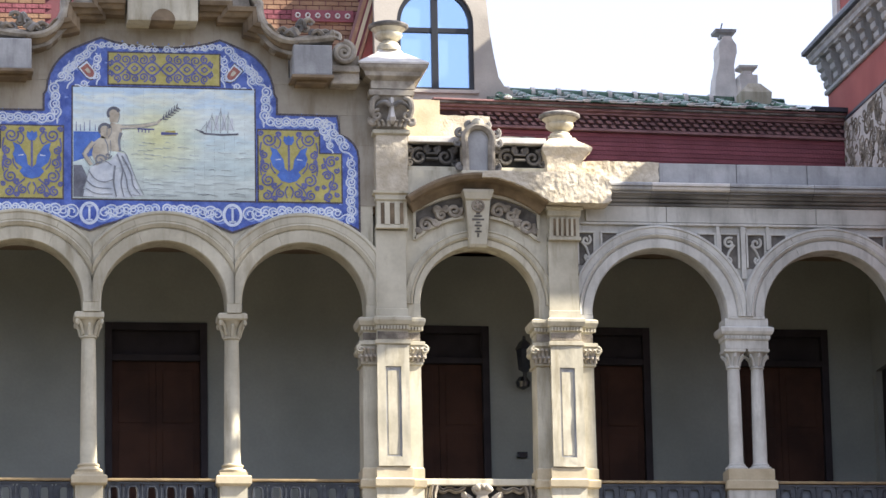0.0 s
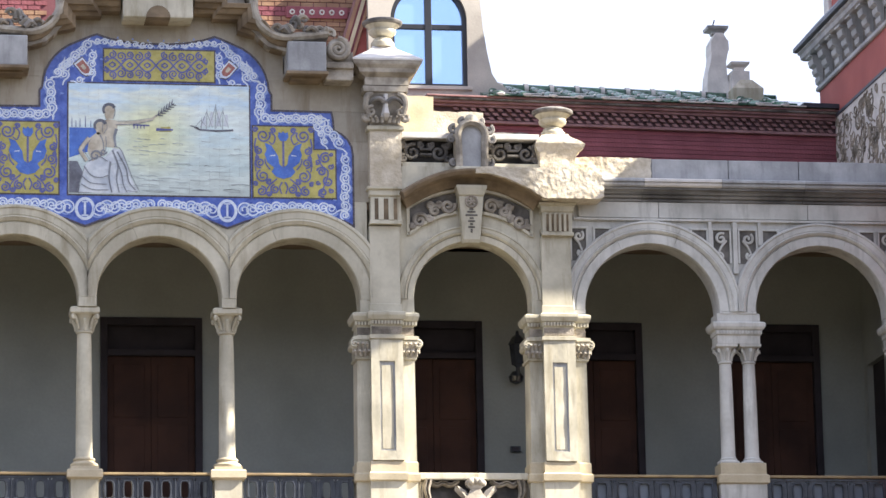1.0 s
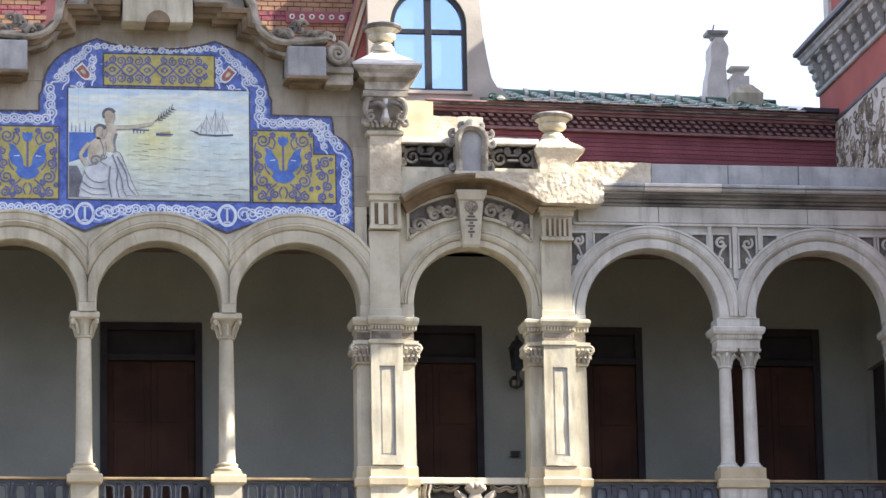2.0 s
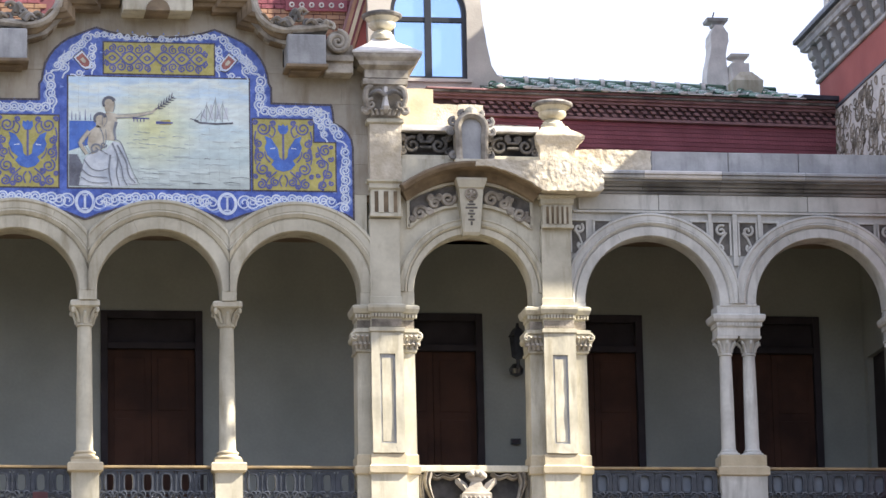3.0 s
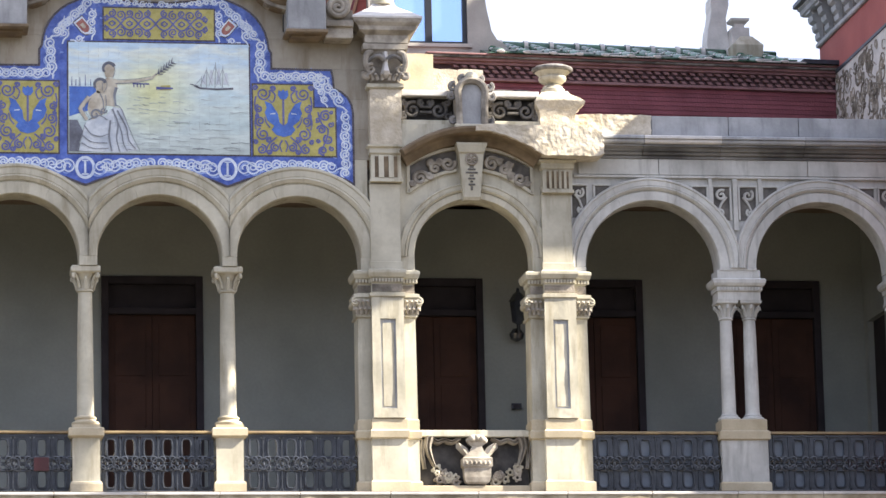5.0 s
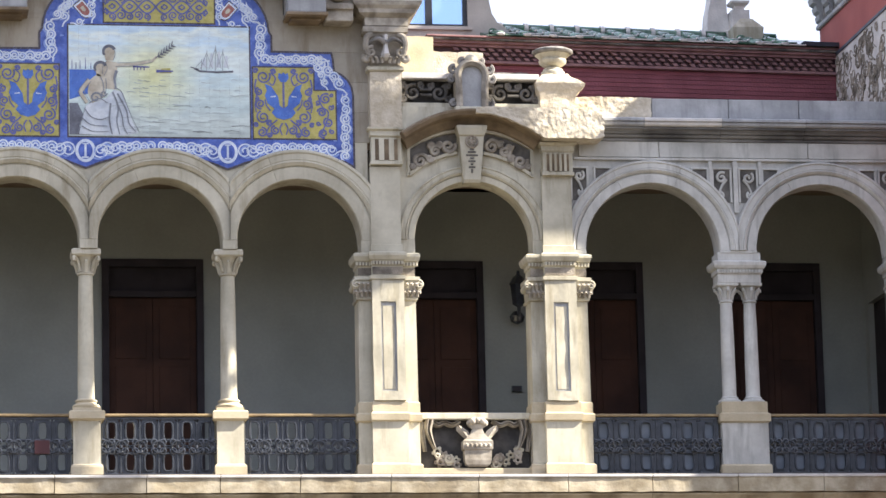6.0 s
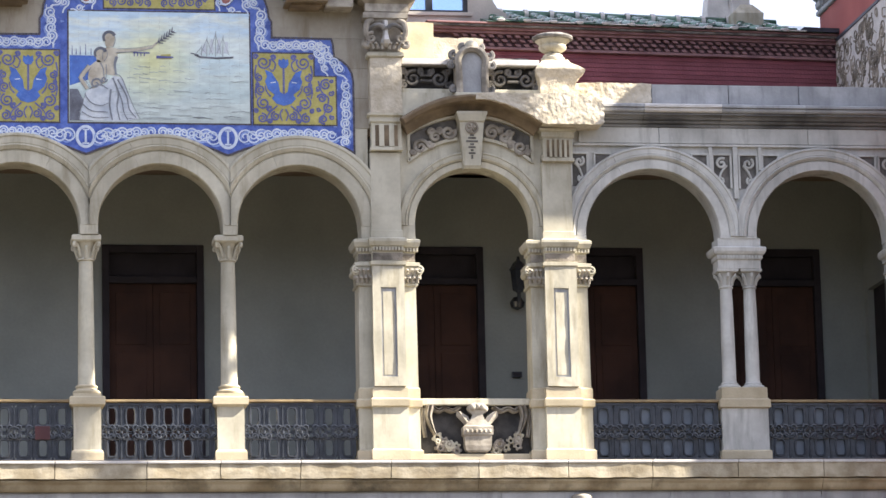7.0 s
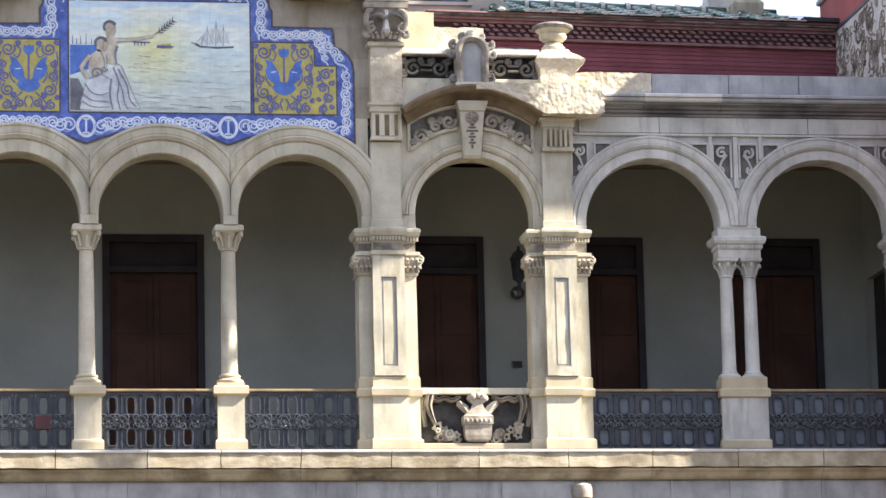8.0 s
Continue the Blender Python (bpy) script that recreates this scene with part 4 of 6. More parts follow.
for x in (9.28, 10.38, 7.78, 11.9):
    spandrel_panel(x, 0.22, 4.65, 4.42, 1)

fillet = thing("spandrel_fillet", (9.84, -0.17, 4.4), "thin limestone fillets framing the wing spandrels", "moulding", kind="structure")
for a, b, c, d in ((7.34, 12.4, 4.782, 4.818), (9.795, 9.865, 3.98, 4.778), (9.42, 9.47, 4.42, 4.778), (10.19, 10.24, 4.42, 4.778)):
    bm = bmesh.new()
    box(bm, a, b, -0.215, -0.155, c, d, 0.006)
    part("fillet_bar", bm, STONE_SHADE_TINT, fillet)


# ---- gable cornice ----
gable = thing("gable_cornice", (AX, -0.4, 7.0), "stepped and curved baroque stone gable cornice", "cornice")
low = [(1.60, 7.80), (1.88, 7.80), (1.88, 7.72), (2.26, 7.72), (2.26, 7.54), (2.40, 7.50)] + arc(2.98, 7.75, 0.52, radians(212), radians(268), 7) + [(2.98, 7.22)]
PROFILE = [(0, -0.2), (0, -0.44), (0.05, -0.47), (0.06, -0.53), (0.12, -0.57), (0.13, -0.62), (0.19, -0.64), (0.21, -0.6), (0.21, -0.2)]
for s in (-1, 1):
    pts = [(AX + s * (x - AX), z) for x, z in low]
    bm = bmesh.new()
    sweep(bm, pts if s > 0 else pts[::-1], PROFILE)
    # darker than the stain alone: underside shade is in the colour
    part("cornice_moulding", bm, SOFFIT, gable, "weathered stepped moulding, shade put in its brown")
    # concave sweep that rises to the crown
    bm = bmesh.new()
    c = [(AX + s * (x - AX), z) for x, z in [(2.20, 8.6), (2.30, 8.25), (2.38, 8.02)] + arc(2.98, 7.92, 0.56, radians(176), radians(278), 14) + [(3.35, 7.39), (3.6, 7.43)]]
    sweep(bm, c if s > 0 else c[::-1], [(0, -0.25), (0, -0.62), (0.04, -0.66), (0.08, -0.66), (0.10, -0.6), (0.13, -0.58), (0.13, -0.25)])
    part("concave_moulding", bm, AGED, gable)
    bm = bmesh.new()
    fill = [(2.98, 7.22), (2.98, 7.40), (2.75, 7.42), (2.5, 7.6), (2.38, 7.85), (2.3, 8.3), (1.6, 8.4), (1.6, 7.95), (2.3, 7.85), (2.4, 7.6), (2.7, 7.3)]
    prism(bm, [(AX + s * (x - AX), z) for x, z in fill], -0.5, -0.2)
    part("cornice_core", bm, AGED, gable)
    # hanging bracket block
    bm = bmesh.new()
    xs = sorted((AX + s * (2.98 - AX), AX + s * (3.56 - AX)))
    xe = sorted((AX + s * (3.56 - AX), AX + s * (3.98 - AX)))
    box(bm, xs[0], xs[1], -0.68, 0.1, 6.88, 7.34, 0.02)
    bracket = part("bracket_block", bm, STONE_GREY, gable)
    bm = bmesh.new()
    box(bm, xs[0] - 0.025, xs[1] + 0.025, -0.71, 0.1, 6.83, 6.88, 0.012)
    box(bm, xs[0] + 0.06, xs[1] - 0.06, -0.55, 0.1, 6.79, 6.83, 0.01)
    part("bracket_foot", bm, SOFFIT, bracket)
    bm = bmesh.new()
    box(bm, xe[0], xe[1], -0.56, 0.1, 6.78, 7.22, 0.02)
    box(bm, xe[0], xe[1], -0.62, 0.1, 6.95, 7.05, 0.02)
    part("bracket_return", bm, AGED, gable)
    bm = bmesh.new()
    vx = AX + s * (3.74 - AX)
    tube(bm, [(px, -0.63, pz) for px, pz in spiral(vx, 7.24, 0.17, math.pi / 2, 2.2, -s, 40, 0.08)], 0.045, 8, 0.8)
    part("volute", bm, AGED, gable, "coiled stone volute", smooth=True)
    bm = bmesh.new()
    lathe_pts = [(px, pz) for px, pz in arc(vx, 7.24, 0.17, 0, 2 * math.pi * 23 / 24, 24)]
    prism(bm, lathe_pts, -0.62, -0.2)
    part("volute_drum", bm, AGED, gable)
    # carved leaves that lie in the sweep
    random.seed(11)
    for k in range(30):
        u = 2.72 + 0.95 * random.random()
        rise = 0.24 * math.exp(-((u - 3.2) / 0.22) ** 2)
        v = 7.46 + rise * random.random() + 0.05 * random.random()
        y = -0.5 - 0.14 * random.random()
        bm = bmesh.new()
        if k % 3:
            r = 0.045 + 0.05 * random.random()
            tube(bm, [(px, y, pz) for px, pz in spiral(AX + s * (u - AX), v, r, random.random() * 6, 1.1, random.choice((-1, 1)), 12)], r * 0.5, 6, 0.5)
        else:
            d = random.uniform(-0.22, 0.22)
            tube(bm, bend([(AX + s * (u - AX), y, v), (AX + s * (u + d * 0.5 - AX), y - 0.05, v + 0.07), (AX + s * (u + d - AX), y, v + 0.03)], 4), 0.05, 6, 0.4)
        part("carved_leaf", bm, random.choice((CARVED, AGED, STONE_DARK)), gable, smooth=True)
bm = bmesh.new()
box(bm, AX - 0.52, AX + 0.52, -0.66, 0.1, 7.66, 8.5, 0.02)
part("crown_block", bm, STONE, gable)
bm = bmesh.new()
prism(bm, arc(AX, 7.655, 0.18, 0, math.pi, 14), -0.69, -0.2)
part("crown_boss", bm, SOFFIT, gable)


# ---- ceramic panel ----
def glaze(name, base, dark, fine=14.0, vary=0.04, rough=0.28):
    return material(name, base, dark, rough, 5.0, fine, 0.05, vary=vary, spec=0.5)


BLUE = glaze("cobalt_glaze", (0.10, 0.17, 0.56), (0.04, 0.08, 0.36), 9.0)
BLUE_LIGHT = glaze("bright_blue_glaze", (0.08, 0.19, 0.60), (0.05, 0.12, 0.45), 9.0)
WHITE = glaze("white_glaze", (0.74, 0.80, 0.90), (0.58, 0.66, 0.82))
YELLOW = glaze("ochre_glaze", (0.50, 0.44, 0.13), (0.41, 0.36, 0.09))
PURPLE = glaze("violet_blue_glaze", (0.13, 0.14, 0.36), (0.09, 0.10, 0.27))
LINE = glaze("dark_outline_glaze", (0.07, 0.055, 0.075), (0.05, 0.04, 0.05))
BROWNRED = glaze("brick_red_glaze", (0.36, 0.13, 0.10), (0.28, 0.09, 0.08))
SKIN = glaze("pale_ochre_glaze", (0.62, 0.57, 0.46), (0.42, 0.36, 0.27))
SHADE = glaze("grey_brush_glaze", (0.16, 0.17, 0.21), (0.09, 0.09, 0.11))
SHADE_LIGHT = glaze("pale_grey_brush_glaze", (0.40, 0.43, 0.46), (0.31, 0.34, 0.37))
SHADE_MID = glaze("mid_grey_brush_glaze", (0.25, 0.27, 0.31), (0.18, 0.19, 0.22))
WAVE = glaze("pale_sea_brush_glaze", (0.47, 0.52, 0.53), (0.38, 0.43, 0.45))
BLUE_PALE = glaze("washed_blue_glaze", (0.30, 0.40, 0.74), (0.20, 0.30, 0.66))
DRAPE = glaze("white_drapery_glaze", (0.70, 0.74, 0.78), (0.48, 0.53, 0.60))


def picture_glaze():
    """Painted sky and sea: broad washes of colour by height, with brushed streaks and a yellow light on the water."""
    m = bpy.data.materials.new("painted_seascape_glaze")
    m.use_nodes = True
    n, l = m.node_tree.nodes, m.node_tree.links
    b = n["Principled BSDF"]
    b.inputs["Roughness"].default_value = 0.3
    geo = n.new("ShaderNodeNewGeometry")
    sep = n.new("ShaderNodeSeparateXYZ")
    l.new(geo.outputs["Position"], sep.inputs[0])
    mp = n.new("ShaderNodeMapping")
    mp.inputs["Scale"].default_value = (1.3, 1, 5)
    tex = n.new("ShaderNodeTexNoise")
    tex.inputs["Scale"].default_value, tex.inputs["Detail"].default_value = 1.6, 6
    l.new(geo.outputs["Position"], mp.inputs["Vector"])
    l.new(mp.outputs["Vector"], tex.inputs["Vector"])
    wob = n.new("ShaderNodeMath")
    wob.operation = "MULTIPLY_ADD"
    wob.inputs[1].default_value = 0.6
    l.new(tex.outputs["Fac"], wob.inputs[0])
    l.new(sep.outputs["Z"], wob.inputs[2])
    rng = n.new("ShaderNodeMapRange")
    rng.inputs["From Min"].default_value, rng.inputs["From Max"].default_value = 5.04 + 0.3, 6.73 + 0.3
    l.new(wob.outputs[0], rng.inputs["Value"])
    ramp = n.new("ShaderNodeValToRGB")
    els = ramp.color_ramp.elements
    stops = ((0.0, (0.50, 0.57, 0.55)), (0.15, (0.62, 0.70, 0.67)), (0.3, (0.55, 0.66, 0.66)), (0.42, (0.68, 0.78, 0.75)), (0.55, (0.60, 0.74, 0.78)), (0.62, (0.74, 0.84, 0.84)), (0.74, (0.78, 0.86, 0.82)), (0.84, (0.60, 0.76, 0.88)), (0.93, (0.78, 0.86, 0.83)), (1.0, (0.56, 0.73, 0.88)))
    els[0].position, els[0].color = stops[0][0], (*stops[0][1], 1)
    els[1].position, els[1].color = stops[-1][0], (*stops[-1][1], 1)
    for p, c in stops[1:-1]:
        els.new(p).color = (*c, 1)
    l.new(rng.outputs["Result"], ramp.inputs["Fac"])
    dist = n.new("ShaderNodeVectorMath")
    dist.operation = "DISTANCE"
    dist.inputs[1].default_value = (1.0, -0.21, 6.0)
    l.new(geo.outputs["Position"], dist.inputs[0])
    glow = n.new("ShaderNodeMapRange")
    glow.inputs["From Min"].default_value, glow.inputs["From Max"].default_value = 0.05, 0.75
    glow.inputs["To Min"].default_value, glow.inputs["To Max"].default_value = 0.75, 0.0
    l.new(dist.outputs["Value"], glow.inputs["Value"])
    mix = n.new("ShaderNodeMix")
    mix.data_type = "RGBA"
    mix.inputs["B"].default_value = (0.76, 0.73, 0.28, 1)
    l.new(glow.outputs["Result"], mix.inputs["Factor"])
    l.new(ramp.outputs["Color"], mix.inputs["A"])
    fine = n.new("ShaderNodeTexNoise")
    fine.inputs["Scale"].default_value, fine.inputs["Detail"].default_value = 7, 7
    mp3 = n.new("ShaderNodeMapping")
    mp3.inputs["Scale"].default_value = (1, 1, 3)
    l.new(geo.outputs["Position"], mp3.inputs["Vector"])
    l.new(mp3.outputs["Vector"], fine.inputs["Vector"])
    tone = n.new("ShaderNodeMapRange")
    tone.inputs["From Min"].default_value, tone.inputs["From Max"].default_value = 0.3, 0.7
    tone.inputs["To Min"].default_value, tone.inputs["To Max"].default_value = 0.88, 1.10
    l.new(fine.outputs["Fac"], tone.inputs["Value"])
    info = n.new("ShaderNodeObjectInfo")
    own = n.new("ShaderNodeMapRange")
    own.inputs["To Min"].default_value, own.inputs["To Max"].default_value = 0.96, 1.03
    l.new(info.outputs["Random"], own.inputs["Value"])
    mul = n.new("ShaderNodeMath")
    mul.operation = "MULTIPLY"
    l.new(tone.outputs["Result"], mul.inputs[0])
    l.new(own.outputs["Result"], mul.inputs[1])
    hsv = n.new("ShaderNodeHueSaturation")
    l.new(mul.outputs[0], hsv.inputs["Value"])
    l.new(mix.outputs["Result"], hsv.inputs["Color"])
    l.new(hsv.outputs["Color"], b.inputs["Base Color"])
    return m


SEA = picture_glaze()
panel = thing("ceramic_panel", (AX, -0.2, 4.6), "blue, white and ochre ceramic tile panel with seascape", "tile panel")
PY = -0.212


def mirror(pts):
    return [(2 * AX - x, z) for x, z in pts]


# blue ground: scalloped below, shouldered above
right = [(AX, 4.80)] + [(AX + u, 4.80 - (1.9 - math.sqrt(1.9 ** 2 - u * u)) * 0.75) for u in (0.3, 0.6, 0.85, 1.0)] + [(2.1, 4.57)]
right += [(3.16 + u, 4.80 - (1.9 - math.sqrt(1.9 ** 2 - u * u)) * 0.75) for u in (-1.0, -0.8, -0.5, -0.2, 0.1, 0.4, 0.7)] + [(4.0, 4.62), (4.0, 5.6)]
right += arc(3.62, 5.72, 0.38, 0, radians(75), 5) + [(3.7, 6.28), (3.68, 6.37), (2.78, 6.38), (2.78, 6.62)] + arc(1.98, 6.66, 0.76, radians(2), radians(70), 8) + [(2.02, 7.47), (1.93, 7.50), (1.75, 7.44), (1.5, 7.39), (1.25, 7.37)]
outline = right + mirror(right[1:])[::-1]
bm = bmesh.new()
prism(bm, outline, PY, -0.195)
part("blue_border", bm, BLUE, panel, "cobalt blue glazed border")
bm = bmesh.new()
sweep(bm, outline + [outline[0]], [(-0.014, -0.195), (-0.014, PY - 0.006), (0.016, PY - 0.006), (0.016, -0.195)])
part("border_line", bm, LINE, panel)


def field(name, x0, x1, z0, z1, mat, y=PY - 0.004):
    bm = bmesh.new()
    box(bm, x0 - 0.022, x1 + 0.022, y - 0.001, y + 0.006, z0 - 0.022, z1 + 0.022)
    part(name + "_edge", bm, LINE, panel)
    if mat:
        bm = bmesh.new()
        box(bm, x0, x1, y - 0.004, y + 0.006, z0, z1)
        part(name, bm, mat, panel)


field("picture", -0.25, 2.44, 5.05, 6.74, None)
field("top_field", 0.28, 1.92, 6.80, 7.27, YELLOW)
for s in (-1, 1):
    xs = sorted((AX + s * (2.50 - AX), AX + s * (3.40 - AX)))
    field("side_field", xs[0], xs[1], 5.05, 6.13, YELLOW)
    xs = sorted((AX + s * (3.4221 - AX), AX + s * (3.752 - AX)))
    bm = bmesh.new()
    box(bm, xs[0], xs[1], PY - 0.005, PY + 0.002, 5.028, 5.802)
    part("side_field_edge", bm, LINE, panel)
    xs = sorted((AX + s * (3.4002 - AX), AX + s * (3.73 - AX)))
    bm = bmesh.new()
    box(bm, xs[0], xs[1], PY - 0.008, PY + 0.002, 5.05, 5.78)
    part("side_field_step", bm, YELLOW, panel)

YS = PY - 0.009   # strokes on the fields
YB = PY - 0.001   # strokes on the border


def strokes(name, mat, items, y):
    for k, (pts, w, taper) in enumerate(items):
        bm = bmesh.new()
        ribbon(bm, pts, y - 0.0004 * (k % 7), w, taper)
        part(name, bm, mat, panel)


def blob(bm, pts, y):
    bm.faces.new([bm.verts.new((x, y, z)) for x, z in pts])


# white scrolls along the border
random.seed(3)
runs = [  # ends, how many, size
    ([(3.865, 4.72), (3.885, 5.72)], 7, 0.078), ([(3.83, 5.86), (3.5, 6.25)], 4, 0.085), ([(3.55, 6.26), (2.62, 6.26)], 8, 0.075),
    ([(2.60, 6.30), (2.62, 6.78)], 4, 0.082), ([(2.56, 6.86), (2.02, 7.38)], 6, 0.07), ([(1.98, 7.40), (1.08, 7.335)], 8, 0.046),
    ([(2.43, 6.80), (2.36, 7.10)], 2, 0.085), ([(2.01, 6.84), (1.99, 7.24)], 3, 0.065), ([(2.30, 6.78), (2.08, 6.80)], 1, 0.06), ([(3.60, 5.86), (3.44, 6.20)], 3, 0.06),
    ([(3.72, 4.90), (2.3, 4.90)], 12, 0.0), ([(1.93, 4.86), (1.08, 4.93)], 8, 0.0),
]
items, wash = [], []
for ends, count, size in runs:
    (x0, z0), (x1, z1) = ends
    for k in range(count):
        f = (k + 0.5) / count
        x, z = x0 + (x1 - x0) * f, z0 + (z1 - z0) * f
        r = size * (0.9 + 0.2 * random.random())
        if not size:
            edge = 4.80 - min(((x - c) ** 2) * 0.2 for c in (1.05, 3.16))
            r = max(0.04, (5.02 - edge) * 0.34)
            z = (5.02 + edge) / 2
        h = 1 if k % 2 else -1
        a = math.atan2(z1 - z0, x1 - x0) + math.pi + h * 0.5
        sp = spiral(x, z, r, a, 1.55, h, 24, 0.2)
        tail = [(x + r * math.cos(a) * 2.0 - h * math.sin(a) * r * -0.9, z + r * math.sin(a) * 2.0 + h * math.cos(a) * r * -0.9), (x + r * math.cos(a) * 1.35 + h * math.sin(a) * r * 0.5, z + r * math.sin(a) * 1.35 - h * math.cos(a) * r * 0.5)]
        leaves = []
        for b in (1.9, 2.7, 3.5):
            g = a + b * h
            leaves.append([(x + r * math.cos(g), z + r * math.sin(g)), (x + 1.5 * r * math.cos(g + 0.3 * h), z + 1.5 * r * math.sin(g + 0.3 * h))])
        for side in (lambda p: p, mirror):
            items.append((side(tail + sp), 0.023, 0.8))
            wash.append((side([(p + r * 0.28, q - r * 0.22) for p, q in sp[:15]]), 0.03, 0.5))
            if size:
                items.extend((side(p), 0.022, 0.3) for p in leaves[:2])
                wash.append((side([(p - r * 0.9, q + r * 0.5) for p, q in leaves[2]]), 0.034, 0.3))
strokes("pale_wash", BLUE_PALE, wash, YB + 0.0022)
strokes("white_scroll", WHITE, items, YB)

# shields and roundels
for s in (-1, 1):
    c = (AX + s * (2.13 - AX), 6.99)
    t = -s * radians(40)

    def turn(pts):
        return [(c[0] + x * math.cos(t) - z * math.sin(t), c[1] + x * math.sin(t) + z * math.cos(t)) for x, z in pts]

    sh = [(-0.105, 0.16), (0.105, 0.16), (0.105, -0.08), (0.075, -0.16), (0, -0.2), (-0.075, -0.16), (-0.105, -0.08)]
    for k, mat, y in ((0.88, LINE, YB - 0.003), (0.78, WHITE, YB - 0.005), (0.6, BROWNRED, YB - 0.007), (0.25, SKIN, YB - 0.009)):
        bm = bmesh.new()
        blob(bm, turn([(x * k, z * k) for x, z in sh]), y)
        part("shield", bm, mat, panel)
    strokes("shield_crown", BLUE_PALE, [(turn([(u * 0.045, 0.14), (u * 0.062, 0.23 - abs(u) * 0.02)]), 0.03, 0.3) for u in (-2, -1, 0, 1, 2)], YB)
for x in (-0.005, 2.105):
    bm = bmesh.new()
    blob(bm, [(x + 0.15 * math.cos(a), 4.83 + 0.175 * math.sin(a)) for a in np.linspace(0, 6.1, 28)], YB - 0.004)
    part("roundel", bm, WHITE, panel)
    bm = bmesh.new()
    blob(bm, [(x + 0.105 * math.cos(a), 4.83 + 0.13 * math.sin(a)) for a in np.linspace(0, 6.1, 28)], YB - 0.006)
    part("roundel_field", bm, BLUE, panel)
    bm = bmesh.new()
    for a, b, c_, d in ((-0.016, 0.016, 4.73, 4.93), (-0.05, 0.05, 4.715, 4.74), (-0.045, 0.045, 4.925, 4.945)):
        blob(bm, [(x + a, c_), (x + b, c_), (x + b, d), (x + a, d)], YB - 0.008)
    part("roundel_mark", bm, WHITE, panel)

# violet scrolls and blue flowers on the ochre side fields
items = []
c = 2.95
for u, v, r, a, h in ((0.30, 5.99, 0.105, 2.6, 1), (0.37, 5.76, 0.062, 1.5, -1), (0.35, 5.57, 0.075, 4.5, 1), (0.31, 5.37, 0.10, 1.2, -1), (0.33, 5.14, 0.075, 1.5, 1), (0.13, 5.17, 0.07, 1.5, -1), (0.15, 6.07, 0.04, 0.0, 1), (0.42, 6.08, 0.04, 3.0, -1), (0.42, 5.25, 0.035, 0.5, 1), (0.22, 5.10, 0.04, 2.0, 1), (0.40, 5.65, 0.03, 1.0, 1), (0.22, 5.28, 0.045, 2.5, -1)):
    for s in (-1, 1):
        items.append((spiral(c + s * u, v, r, a if s > 0 else math.pi - a, 1.6, h * s, 26, 0.2), 0.026, 0.9))
for s in (-1, 1):
    for path in (((0.10, 5.33), (0.18, 5.26), (0.24, 5.19), (0.27, 5.09)), ((0.19, 6.05), (0.12, 5.97), (0.16, 5.86), (0.22, 5.9)), ((0.41, 5.95), (0.43, 5.82), (0.40, 5.69), (0.43, 5.56), (0.41, 5.44)), ((0.20, 5.47), (0.26, 5.55), (0.28, 5.64)), ((0.02, 5.28), (0.06, 5.2), (0.03, 5.1)), ((0.38, 6.09), (0.42, 6.05))):
        items.append(([(c + s * p.x, p.y) for p in bend([Vector(q) for q in path], 4)], 0.024, 0.7))
for x, z, r, a, h in ((3.58, 5.66, 0.085, 1, 1), (3.52, 5.45, 0.07, 3, -1), (3.62, 5.30, 0.075, 2, 1), (3.54, 5.13, 0.07, 5, -1)):
    items.append((spiral(x, z, r, a, 1.6, h, 24, 0.2), 0.028, 0.9))
for x, z, r, a, h in ((3.66, 5.53, 0.045, 1, -1), (3.67, 5.16, 0.04, 2, 1), (3.46, 5.60, 0.04, 4, 1), (3.47, 5.28, 0.035, 0, -1), (3.67, 5.72, 0.03, 3, 1)):
    items.append((spiral(x, z, r, a, 1.3, h, 16, 0.2), 0.024, 0.8))
items.append(([(p.x, p.y) for p in bend([Vector(q) for q in ((3.47, 5.72), (3.52, 5.55), (3.62, 5.45), (3.57, 5.25), (3.47, 5.08))], 4)], 0.024, 0.8))
strokes("violet_scroll", PURPLE, items + [(mirror(p), w, t) for p, w, t in items], YS)
tulip = [(-0.07, 6.05), (-0.08, 5.97), (-0.04, 5.91), (0.04, 5.91), (0.08, 5.97), (0.07, 6.05), (0.03, 6.03), (0, 6.06), (-0.03, 6.03)]
wing = [(0.0, 5.33), (0.11, 5.36), (0.18, 5.44), (0.14, 5.50), (0.24, 5.58), (0.28, 5.70), (0.25, 5.78), (0.28, 5.88), (0.18, 5.84), (0.08, 5.68), (0.06, 5.55), (0.0, 5.5)]
for q in (lambda p: p, mirror):
    for shape in ([(c + x, z) for x, z in tulip], [(c + x, z) for x, z in wing], [(c - x, z) for x, z in wing]):
        bm = bmesh.new()
        blob(bm, q(shape), YS - 0.004)
        part("blue_flower", bm, BLUE_LIGHT, panel)
    for s in (-1, 1):
        strokes("flower_spot", WHITE, [(q([(c + s * 0.12, 5.69), (c + s * 0.2, 5.68)]), 0.02, 0.5)], YS - 0.004)
strokes("flower_stem", PURPLE, [(q([(c, 5.92), (c, 5.48)]), 0.03, 1.0) for q in (lambda p: p, mirror)], YS)
